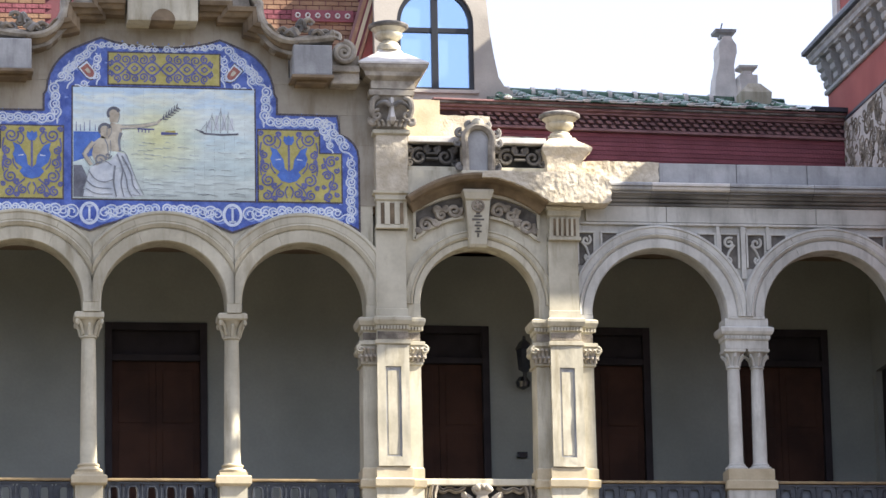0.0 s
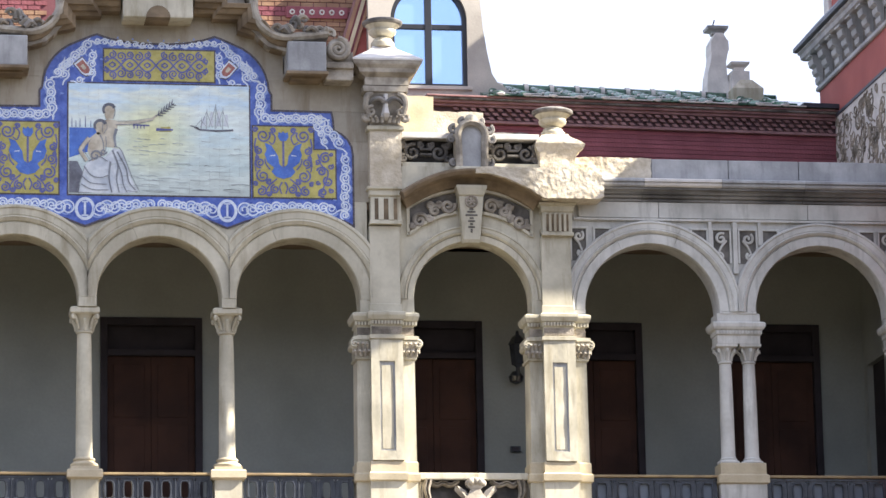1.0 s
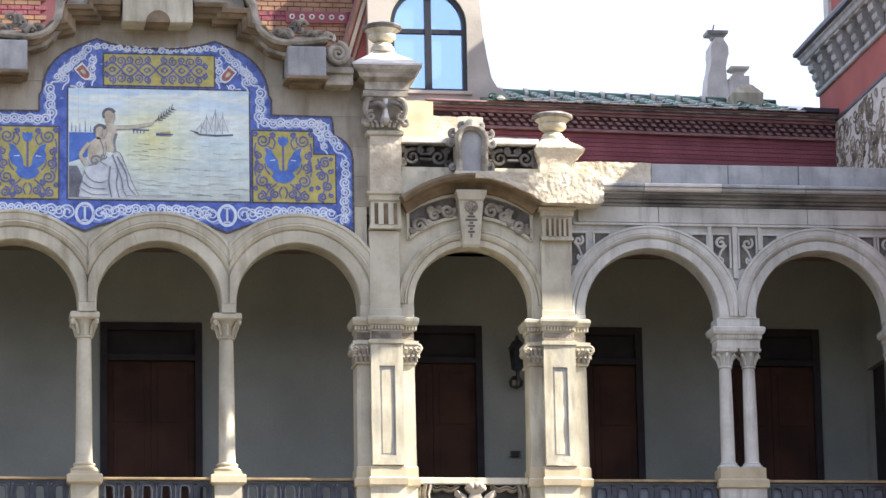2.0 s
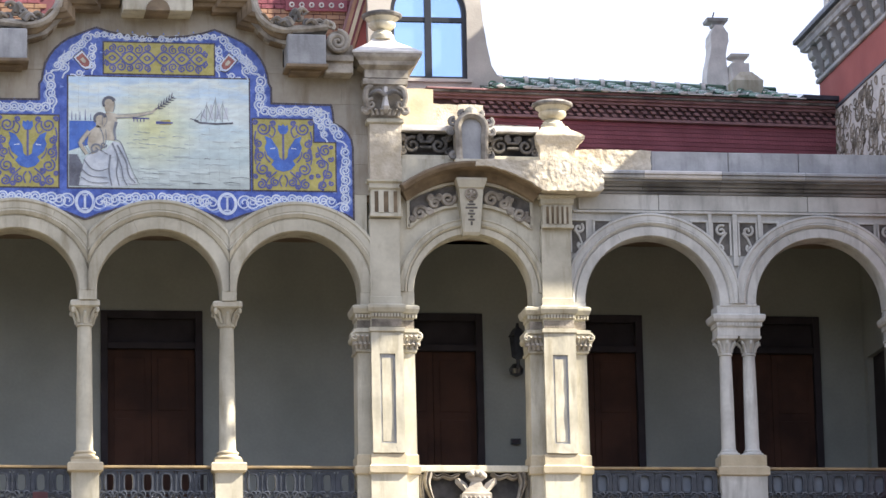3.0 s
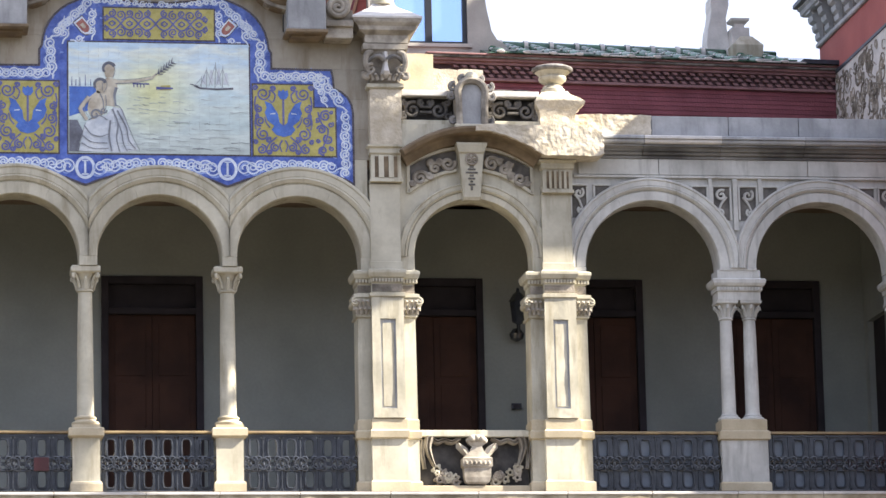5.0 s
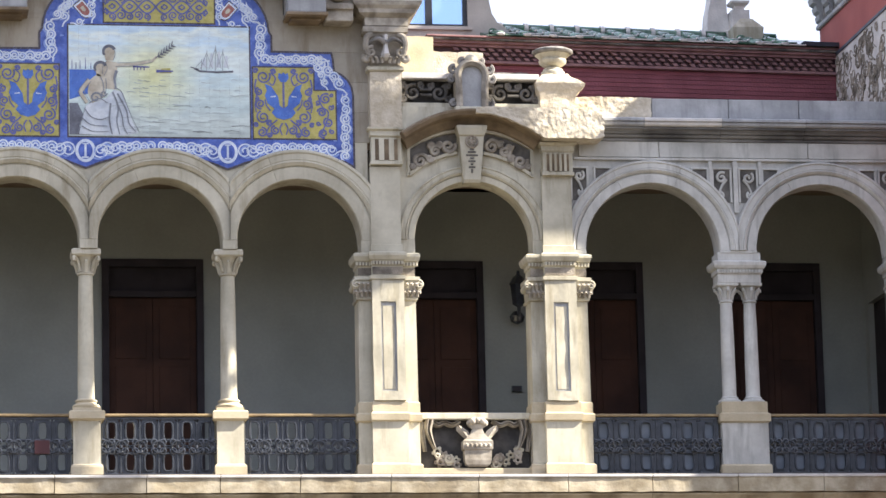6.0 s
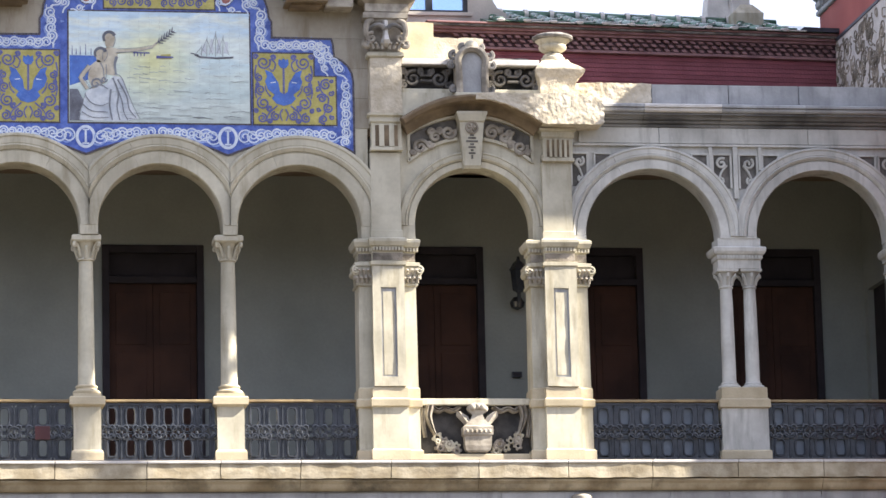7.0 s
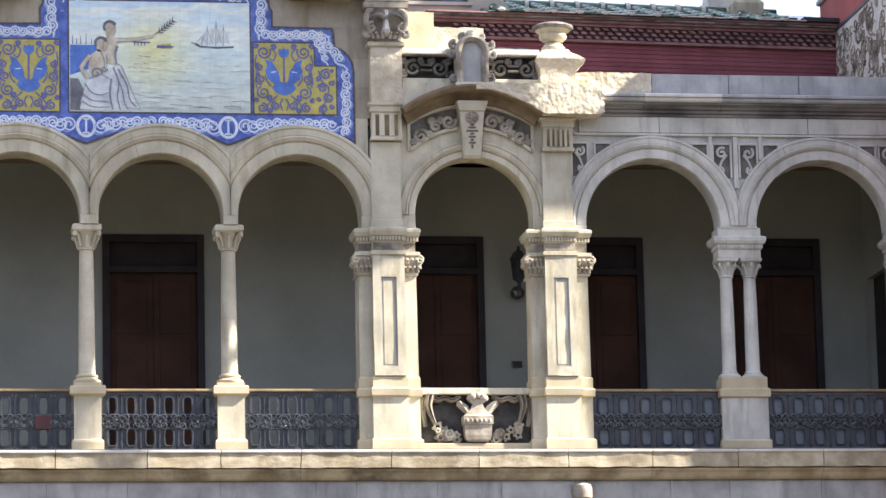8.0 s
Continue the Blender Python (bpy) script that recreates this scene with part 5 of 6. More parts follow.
# scrolls of the top field
items = []
for s in (-1, 1):
    for v in (-1, 1):
        # two waving stems that cross, with a scroll in every bay
        items.append(([(AX + s * u, 7.035 + v * 0.10 * math.sin(u * math.pi / 0.26)) for u in np.linspace(0.0, 0.76, 30)], 0.026, 0.9))
        for u, w, r, h in ((0.13, 0.155, 0.055, 1), (0.39, 0.155, 0.055, -1), (0.65, 0.155, 0.06, 1), (0.26, 0.13, 0.07, 1), (0.52, 0.13, 0.075, -1), (0.745, 0.08, 0.045, 1)):
            items.append((spiral(AX + s * u, 7.035 + v * w, r, 1.5 * h * v, 1.5, h * s * v, 20, 0.2), 0.024, 0.8))
        for u in (0.13, 0.39, 0.65):
            items.append(([(AX + s * (u - 0.05), 7.035), (AX + s * u, 7.035 + v * 0.04), (AX + s * (u + 0.05), 7.035)], 0.03, 0.6))
strokes("violet_scroll", PURPLE, items, YS)

# the seascape: each tile a piece of its own, with the painting laid on in thin strokes
NXT, NZT = 18, 11
bm = bmesh.new()
tw, th = 2.69 / NXT, 1.69 / NZT
box(bm, 0.0005, tw - 0.0005, PY - 0.008, PY, 0.0005, th - 0.0005)
tile = part("tile", bm, SEA, panel)
tile.location = (-0.25, 0, 5.05)
for i in range(NXT):
    for k in range(NZT):
        if i or k:
            o = new("tile", tile.data)
            o.parent = panel
            o.matrix_parent_inverse = Matrix.Translation(-panel.location)
            o.location = (-0.25 + i * tw, 0, 5.05 + k * th)
YP = PY - 0.0095
# ship under sail
ship = [([(1.62, 6.10), (1.7, 6.06), (1.95, 6.045), (2.2, 6.06)], 0.04, 1.0), ([(1.56, 6.12), (1.68, 6.09)], 0.02, 1)]
for x, top in ((1.80, 6.38), (1.93, 6.46), (2.04, 6.40), (1.72, 6.25)):
    ship.append(([(x, 6.07), (x + 0.01, top)], 0.012, 0.6))
    ship.append(([(x - 0.09, 6.1), (x + 0.01, top - 0.03)], 0.008, 1))
    ship.append(([(x + 0.09, 6.1), (x + 0.01, top - 0.06)], 0.008, 1))
strokes("painted_ship", SHADE_LIGHT, ship[2:], YP)
strokes("painted_hull", SHADE, [(p, w * 0.7, t) for p, w, t in ship[:2]], YP)
strokes("painted_sail", DRAPE, [([(x, 6.12), (x + 0.01, z)], 0.075, 0.4) for x, z in ((1.76, 6.26), (1.87, 6.34), (1.98, 6.36), (2.09, 6.3))], YP + 0.001)
random.seed(8)
waves, far = [], []
for k in range(60):
    x, z = 0.5 + 1.85 * random.random(), 5.1 + 0.85 * random.random() ** 1.5
    w = 0.08 + 0.3 * random.random() * (6.2 - z)
    waves.append(([(x - w / 2, z), (x, z + 0.012 * random.choice((-1, 1))), (x + w / 2, z - 0.008)], 0.011, 0.5))
strokes("painted_wave", WAVE, waves, YP)
strokes("painted_wave", SHADE, [(p, 0.007, t) for p, w, t in waves[::7]], YP - 0.001)
far = [([(0.72 + 0.05 * k, 6.06), (0.72 + 0.05 * k, 6.11)], 0.014, 1) for k in range(4)] + [([(0.7, 6.115), (0.95, 6.11)], 0.02, 1), ([(1.05, 6.05), (1.3, 6.05)], 0.045, 0.5)] + [([(x, 6.07), (x, 6.07 + h)], 0.014, 0.4) for x, h in ((-0.2, 0.14), (-0.14, 0.1), (-0.08, 0.13), (0.0, 0.17), (0.08, 0.1))]
strokes("painted_harbour", PURPLE, far, YP)
bm = bmesh.new()
blob(bm, [(-0.24, 6.06), (0.2, 6.06), (0.2, 5.75), (-0.24, 5.6)], YP)
part("painted_far_water", bm, BLUE_LIGHT, panel)
bm = bmesh.new()
blob(bm, [(1.1, 6.02), (1.28, 6.02), (1.26, 6.1), (1.12, 6.09)], YP)
part("painted_boat", bm, YELLOW, panel)
# two plain allegorical shapes with drapery and an olive branch
bm = bmesh.new()
blob(bm, [(0.22, 5.78), (0.26, 6.0), (0.25, 6.15), (0.33, 6.2), (0.48, 6.17), (0.47, 6.05), (0.42, 5.9), (0.44, 5.76)], YP - 0.002)
blob(bm, [(0.30, 6.2), (0.28, 6.30)] + arc(0.355, 6.33, 0.08, radians(190), radians(-20), 10) + [(0.41, 6.2)], YP - 0.002)
blob(bm, [(0.03, 5.72), (0.06, 5.9), (0.18, 6.0), (0.3, 5.93), (0.28, 5.65), (0.1, 5.55)], YP - 0.003)
blob(bm, [(0.17, 5.96)] + arc(0.225, 6.075, 0.08, radians(200), radians(-40), 10) + [(0.27, 5.96)], YP - 0.003)
part("painted_shape", bm, SKIN, panel)
strokes("painted_limb", SKIN, [([(0.45, 6.13), (0.7, 6.15), (0.98, 6.2), (1.06, 6.27)], 0.05, 0.6), ([(0.06, 5.9), (-0.08, 5.72), (0.02, 5.55)], 0.07, 0.8)], YP - 0.002)
bm = bmesh.new()
blob(bm, [(-0.1, 5.08), (-0.05, 5.3), (0.0, 5.5), (0.12, 5.6), (0.3, 5.62), (0.42, 5.76), (0.55, 5.72), (0.62, 5.5), (0.68, 5.3), (0.78, 5.1), (0.5, 5.06)], YP - 0.002)
part("painted_drapery", bm, DRAPE, panel)
bm = bmesh.new()
blob(bm, [(-0.24, 5.07), (-0.24, 5.55), (-0.12, 5.55), (-0.02, 5.35), (-0.1, 5.2), (0.1, 5.07)], YP - 0.001)
part("painted_shadow", bm, SHADE, panel)
bm = bmesh.new()
ribbon(bm, arc(0.22, 6.09, 0.085, radians(20), radians(215), 12), YP - 0.002, 0.05, 0.7)
part("painted_shadow", bm, SHADE, panel)
bm = bmesh.new()
ribbon(bm, arc(0.35, 6.34, 0.085, radians(20), radians(220), 12), YP - 0.002, 0.05, 0.7)
part("painted_shadow", bm, SHADE, panel)
fold_paths = [
    (((0.40, 5.72), (0.48, 5.5), (0.46, 5.28), (0.50, 5.08)), 0.028), (((0.47, 5.70), (0.60, 5.45), (0.64, 5.25), (0.74, 5.12)), 0.026), (((0.44, 5.62), (0.53, 5.38), (0.56, 5.2), (0.62, 5.08)), 0.02), (((0.37, 5.55), (0.35, 5.3), (0.39, 5.08)), 0.03),
    (((-0.02, 5.47), (0.08, 5.34), (0.22, 5.30), (0.34, 5.34)), 0.018), (((-0.05, 5.32), (0.08, 5.22), (0.32, 5.2)), 0.018), (((-0.06, 5.2), (0.1, 5.12), (0.34, 5.12)), 0.016), (((0.05, 5.55), (0.2, 5.62), (0.33, 5.55)), 0.018),
    (((0.46, 6.05), (0.43, 5.92), (0.45, 5.77)), 0.045), (((0.22, 5.95), (0.26, 5.85), (0.27, 5.72)), 0.018), (((0.45, 6.11), (0.75, 6.13), (1.0, 6.19)), 0.012), (((0.47, 6.165), (0.72, 6.18), (0.98, 6.225)), 0.008),
    (((0.03, 5.92), (-0.1, 5.72), (0.0, 5.54)), 0.012), (((0.08, 5.88), (-0.02, 5.73), (0.06, 5.58)), 0.01), (((0.30, 5.93), (0.31, 5.8), (0.28, 5.64)), 0.012), (((0.25, 6.0), (0.26, 6.12), (0.32, 6.2)), 0.01), (((0.42, 5.78), (0.52, 5.74), (0.62, 5.5), (0.70, 5.3), (0.80, 5.1)), 0.012), (((-0.12, 5.08), (-0.06, 5.3), (0.0, 5.5)), 0.012),
    (((0.41, 6.2), (0.44, 6.3), (0.42, 6.4)), 0.01), (((0.27, 5.97), (0.32, 6.06), (0.31, 6.14)), 0.01),
]
folds = [([(p.x, p.y) for p in bend([Vector(q) for q in path], 4)], w, 0.6) for path, w in fold_paths]
folds += [(spiral(0.15, 5.63, 0.09, 0, 1.3, 1, 16), 0.03, 0.7), (spiral(0.27, 5.7, 0.05, 0, 1.2, -1, 12), 0.022, 0.7)]
branch = [([(1.04, 6.25), (1.2, 6.36), (1.32, 6.46)], 0.012, 0.6)]
for k in range(6):
    x, z = 1.08 + 0.04 * k, 6.27 + 0.033 * k
    for s in (-1, 1):
        branch.append(([(x, z), (x + 0.045 + s * 0.03, z + 0.035 - s * 0.045)], 0.024, 0.3))
strokes("painted_fold", SHADE_MID, folds, YP - 0.006)
strokes("painted_branch", SHADE, branch, YP - 0.006)


# ---- balcony railings ----
def railing(x0, x1, n, sheet=False):
    t = thing("balcony_railing", ((x0 + x1) / 2, 0.02, 0), "dark cast-iron balcony railing with pierced ovals", "railing", "balcony railings")
    w = (x1 - x0) / n
    bm = bmesh.new()
    box(bm, x0, x1, -0.035, 0.065, 0.875, 0.915, 0.012)
    part("handrail", bm, BRASS, t, "worn wooden handrail")
    for z in (0.0, 0.83):
        bm = bmesh.new()
        box(bm, x0, x1, 0.0, 0.035, z - (0.03 if z == 0 else 0), z + 0.04, 0.006)
        part("rail", bm, IRON, t)
    for k in range(n):
        c = x0 + (k + 0.5) * w
        for z0, z1 in ((0.04, 0.36), (0.50, 0.83)):
            bm = bmesh.new()
            zc, a, b = (z0 + z1) / 2, w * 0.25, (z1 - z0) * 0.40
            outer, inner = [], []
            for i in range(20):
                g = 2 * math.pi * i / 20
                cx, sx = math.cos(g), math.sin(g)
                q = (abs(cx) ** 4 + abs(sx) ** 4) ** -0.25
                inner.append((c + a * q * cx, zc + b * q * sx))
                m = max(abs(cx), abs(sx))
                outer.append((c + w * 0.47 * cx / m, zc + (z1 - z0) / 2 * sx / m))
            vo = [[bm.verts.new((x, y, z)) for x, z in ring] for ring in (outer, inner) for y in (0.008, 0.028)]
            for i in range(20):
                j = (i + 1) % 20
                for p, r in ((0, 2), (3, 1), (2, 3), (1, 0)):
                    bm.faces.new((vo[p][i], vo[p][j], vo[r][j], vo[r][i]))
            ov = part("pierced_plate", bm, IRON, t)
            bm = bmesh.new()
            tube(bm, [(x, 0.002, z) for x, z in inner + inner[:1]], 0.015, 6)
            part("oval_rim", bm, IRON, ov, smooth=True)
        bm = bmesh.new()
        for s_ in (-1, 1):
            tube(bm, bend([(c - w * 0.32, 0.005, 0.43 + s_ * 0.05), (c, 0.005, 0.43 + s_ * 0.012), (c + w * 0.32, 0.005, 0.43 + s_ * 0.05)], 4), 0.014, 6)
        part("link_scroll", bm, IRON, t, smooth=True)
    for k in range(n + 1):
        c = min(max(x0 + k * w, x0 + 0.08), x1 - 0.08)
        bm = bmesh.new()
        tube(bm, [(px, -0.005, pz) for px, pz in arc(c, 0.43, 0.085, 0, 2 * math.pi, 16)], 0.02, 6)
        for q in range(4):
            a = math.pi / 4 + q * math.pi / 2
            tube(bm, [(px, -0.008, pz) for px, pz in arc(c + 0.09 * math.cos(a), 0.43 + 0.09 * math.sin(a), 0.045, 0, 2 * math.pi, 10)], 0.013, 5)
        lathe(bm, [(0.001, 0.40), (0.028, 0.41), (0.028, 0.45), (0.001, 0.46)], c, -0.008, 10)
        part("rosette", bm, IRON, t, smooth=True)
        bm = bmesh.new()
        tube(bm, [(c, 0.01, 0.04), (c, 0.01, 0.2), (c, 0.01, 0.66), (c, 0.01, 0.83)], 0.016, 6)
        part("baluster", bm, IRON, t)
    if sheet:
        bm = bmesh.new()
        box(bm, x0 + 0.01, x1 - 0.01, 0.037, 0.043, 0.03, 0.84)
        part("backing_sheet", bm, SHEET, t, "dusty blue-grey sheet behind the ironwork")
    t.location.y -= 0.1
    return t


left_rail = railing(-1.9, -0.22, 6)
bm = bmesh.new()
box(bm, -0.76, -0.54, -0.155, -0.14, 0.32, 0.52, 0.006)
part("plaque", bm, MAROON, left_rail, "small dark red plaque")
railing(0.22, 1.88, 6)
railing(2.32, 3.97, 6)
railing(7.53, 9.46, 6, True)
railing(10.22, 12.1, 6, True)

# carved stone parapet between the piers
par = thing("carved_parapet", (CXL, -0.1, 0), "carved stone parapet with swags and vase", "parapet")
bm = bmesh.new()
box(bm, 4.93, 6.57, -0.14, 0.14, 0.83, 0.93, 0.015)
part("top_rail", bm, STONE, par)
bm = bmesh.new()
box(bm, 4.93, 6.57, -0.16, 0.14, -0.03, 0.10, 0.015)
part("bottom_rail", bm, STONE_WARM, par)
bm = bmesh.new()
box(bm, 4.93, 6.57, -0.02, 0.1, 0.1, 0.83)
part("backing", bm, BLACK_GROUND, par, "dark sunk ground")
vase_x = 5.77
bm = bmesh.new()
square_stack(bm, [(0.14, 0.05, 0.12), (0.18, 0.07, 0.15), (0.20, 0.08, 0.22), (0.205, 0.08, 0.36), (0.225, 0.10, 0.38), (0.225, 0.105, 0.50), (0.20, 0.08, 0.52), (0.11, 0.06, 0.60), (0.075, 0.05, 0.68), (0.12, 0.06, 0.72), (0.135, 0.07, 0.75)], vase_x, -0.12)
vase = part("vase", bm, AGED, par, "carved stone vase in relief")
random.seed(17)
for k in range(7):  # fruit heaped in the vase
    u, r = -0.11 + 0.037 * k, 0.045 + 0.015 * random.random()
    z = 0.76 + 0.05 * math.cos(u * 12)
    bm = bmesh.new()
    lathe(bm, [(r * math.sin(a), z - r * math.cos(a)) for a in (0.15, 0.7, 1.2, 1.7, 2.3, 2.95)], vase_x + u, -0.15 - 0.03 * (k % 2), 10)
    part("carved_fruit", bm, AGED, vase, smooth=True)
for k in range(6):  # bosses on the band
    bm = bmesh.new()
    c = vase_x - 0.17 + 0.068 * k
    lathe(bm, [(0.01, 0.40), (0.025, 0.41), (0.03, 0.43), (0.025, 0.45), (0.01, 0.46)], c, -0.215, 8)
    part("boss", bm, AGED, vase, smooth=True)


def hanging_cloth(name, pts, w0, w1, depth):
    """A draped band of stone with two folds."""
    bm = bmesh.new()
    p = bend([(x, 0, z) for x, z in pts], 6)
    rings = []
    for i, q in enumerate(p):
        f = i / (len(p) - 1)
        d = (p[min(i + 1, len(p) - 1)] - p[max(i - 1, 0)]).normalized()
        nrm = Vector((-d.z, 0, d.x))
        w = w0 + (w1 - w0) * f
        rings.append([(q.x + nrm.x * w * a, -0.02 - depth * b, q.z + nrm.z * w * a) for a, b in ((-1, 0.0), (-0.9, 0.7), (-0.45, 1.0), (-0.1, 0.55), (0.3, 0.95), (0.8, 0.75), (1, 0.0))])
    loft(bm, rings)
    part(name, bm, AGED, par, "draped stone swag", smooth=True)


for s in (-1, 1):
    bm = bmesh.new()
    loft(bm, [[(vase_x + s * (a - w), -0.15, z), (vase_x + s * a, -0.19, z), (vase_x + s * (a + w), -0.15, z), (vase_x + s * a, -0.06, z)] for a, w, z in ((0.13, 0.03, 0.50), (0.17, 0.07, 0.58), (0.23, 0.085, 0.66), (0.28, 0.03, 0.73))])
    part("vase_handle", bm, AGED, vase)
    hanging_cloth("swag", [(vase_x + s * u, z) for u, z in ((0.24, 0.82), (0.36, 0.755), (0.48, 0.79), (0.58, 0.755), (0.68, 0.83))], 0.035, 0.045, 0.10)
    hanging_cloth("swag_tail", [(vase_x + s * u, z) for u, z in ((0.69, 0.84), (0.72, 0.68), (0.68, 0.52), (0.63, 0.40))], 0.075, 0.02, 0.13)
    hanging_cloth("swag_tail", [(vase_x + s * u, z) for u, z in ((0.78, 0.80), (0.80, 0.6), (0.77, 0.36))], 0.05, 0.03, 0.08)
    random.seed(20 + s)
    for k in range(14):
        u, r = 0.27 + 0.36 * random.random(), 0.026 + 0.022 * random.random()
        v = 0.15 + (0.06 + 0.5 * (u - 0.25)) * random.random()
        bm = bmesh.new()
        y = -0.06 - 0.05 * random.random()
        tube(bm, [(px, y, pz) for px, pz in arc(vase_x + s * u, v, r, 0, 2 * math.pi, 12)], r * 0.42, 6)
        for q in range(5):
            g = q * 1.257 + k
            tube(bm, [(px, y + 0.01, pz) for px, pz in arc(vase_x + s * u + 1.35 * r * math.cos(g), v + 1.35 * r * math.sin(g), r * 0.4, 0, 2 * math.pi, 8)], r * 0.3, 5)
        part("carved_flower", bm, random.choice((STONE, AGED, CARVED)), par, smooth=True)


# ---- loggia doors, lantern, box ----
def door(index, x0):
    x1, z1 = x0 + 1.58, 3.78
    t = thing("door_%d" % index, (x0 + 0.79, 2.8, 0), "tall closed brown wooden double door with dark frame", "door", kind="structure")
    for name, a, b, c, d in (("frame_post", x0, x0 + 0.11, -0.03, z1), ("frame_post", x1 - 0.11, x1, -0.03, z1), ("frame_head", x0 + 0.11, x1 - 0.11, z1 - 0.12, z1), ("transom_bar", x0 + 0.11, x1 - 0.11, 3.18, 3.28)):
        bm = bmesh.new()
        box(bm, a, b, 2.76, 3.0, c, d, 0.01)
        part(name, bm, WOOD_DARK, t)
    bm = bmesh.new()
    box(bm, x0 + 0.11, x1 - 0.11, 2.9, 2.93, 3.28, z1 - 0.12)
    part("transom_panel", bm, WOOD_DARK, t)
    # added sheet that keeps skylight out of the gap between the leaves
    bm = bmesh.new()
    box(bm, x0 + 0.05, x1 - 0.05, 2.94, 2.97, -0.03, 3.6)
    part("door_rebate", bm, WOOD_DARK, t)
    for s in (0, 1):
        a = x0 + 0.11 + s * 0.68
        bm = bmesh.new()
        box(bm, a + 0.003, a + 0.677, 2.86, 2.91, -0.03, 3.18, 0.005)
        leaf = part("door_leaf", bm, WOOD, t)
        for c, d in ((0.12, 0.85), (0.97, 2.1), (2.22, 3.05)):
            bm = bmesh.new()
            box(bm, a + 0.1, a + 0.58, 2.845, 2.865, c, d, 0.012)
            part("raised_panel", bm, WOOD, leaf)


for i, x in enumerate((0.42, 4.84, 7.41, 10.3)):
    door(i + 1, x)
bm = bmesh.new()
box(bm, 12.7, 12.8, 1.6, 2.6, -0.03, 3.1)
tagged(part("door_5", bm, WOOD_DARK), "dark doorway in the loggia end wall", "door", kind="structure")

lan = thing("wall_lantern", (6.93, 2.6, 2.8), "dark iron wall lantern on a curled bracket", "lantern")
bm = bmesh.new()
lathe(bm, [(0.03, 3.0), (0.10, 3.04), (0.13, 3.35), (0.15, 3.36), (0.08, 3.48), (0.03, 3.52), (0.02, 3.58)], 6.93, 2.5, 6)
part("lantern_body", bm, IRON, lan)
bm = bmesh.new()
tube(bm, [(6.93, 2.79, 2.95), (6.93, 2.65, 2.85), (6.93, 2.52, 2.88), (6.93, 2.5, 3.0)], 0.03, 6)
lathe(bm, [(0.02, 2.76), (0.1, 2.8), (0.12, 2.88), (0.06, 2.96)], 6.93, 2.68, 12)
part("bracket", bm, IRON, lan, smooth=True)
box_t = thing("wall_box", (6.91, 2.79, 1.72), "small dark electrical box on the wall", "electrical box")
bm = bmesh.new()
box(bm, 6.83, 6.99, 2.74, 2.8, 1.70, 1.79, 0.008)
part("casing", bm, IRON, box_t)
bm = bmesh.new()
box(bm, 6.85, 6.97, 2.733, 2.745, 1.715, 1.775, 0.004)
part("cover", bm, WOOD_DARK, box_t)


# ---- house behind: red brick wall, lattice band, eaves, glazed roof ----
YR = 3.0
bm = bmesh.new()
box(bm, 4.9, 12.37, YR + 0.010, YR + 0.4, 4.9, 7.2)
wall_red = tagged(part("wall_red_brick", bm, REDJOINT), "dark red brick wall behind the terrace", "wall", kind="structure")
for k in range(25):
    bm = bmesh.new()
    z = 5.1 + k * 0.073
    box(bm, 5.5, 12.36, YR, YR + 0.03, z, z + 0.064, 0.003)
    part("brick_course", bm, REDWALL, wall_red)
band = thing("lattice_band", (9, YR, 6.9), "brown brick lattice band under the eaves", "brick band", kind="structure")
for z in (6.93, 7.19):
    bm = bmesh.new()
    box(bm, 5.5, 12.36, YR - 0.07, YR + 0.02, z, z + 0.045, 0.005)
    part("band_course", bm, LATTICE, band)
bm = bmesh.new()
box(bm, 5.5, 12.36, YR - 0.004, YR + 0.02, 6.975, 7.19)
part("band_recess", bm, BROWN_RECESS, band)
bm = bmesh.new()
loft(bm, [[(-0.055, -0.06, 0.02), (-0.02, -0.06, -0.022), (0.055, -0.06, -0.02), (0.02, -0.06, 0.022)], [(-0.055, 0.01, 0.02), (-0.02, 0.01, -0.022), (0.055, 0.01, -0.02), (0.02, 0.01, 0.022)]])
lat = part("lattice_brick", bm, LATTICE, band)
lat.location = (6.0, YR, 7.01)
for r in range(3):
    for k in range(44):
        if r or k:
            o = new("lattice_brick", lat.data)
            o.parent = band
            o.matrix_parent_inverse = Matrix.Translation(-band.location)
            o.location = (6.0 + k * 0.145 + (0.0725 if r % 2 else 0), YR, 7.01 + r * 0.072)
eave = thing("eaves", (9, YR, 7.25), "dark brown stepped brick eaves", "eaves", kind="structure")
for a, z0, z1, mat in ((0.12, 7.237, 7.28, LATTICE), (0.17, 7.28, 7.315, STONE_DARK), (0.2, 7.315, 7.345, LATTICE)):
    bm = bmesh.new()
    box(bm, 5.5, 12.36, YR - a, YR + 0.3, z0, z1, 0.008)
    part("eaves_course", bm, mat, eave)

roof = thing("roof", (9, 3.6, 7.4), "low pitched roof of glossy green glazed tiles", "roof", kind="structure")
RY0, RZ0, RY1, RZ1 = 2.76, 7.345, 4.2, 7.82
bm = bmesh.new()
loft(bm, [[(x, RY0, RZ0), (x, RY1, RZ1), (x, RY1 + 1.5, RZ1 - 0.5), (x, RY1 + 1.5, RZ0 - 0.3), (x, RY0 + 0.4, RZ0)] for x in (6.5, 12.37)])
part("roof_deck", bm, GREEN, roof)
slope = math.atan2(RZ1 - RZ0, RY1 - RY0)
bm = bmesh.new()
L = 0.5
rings = []
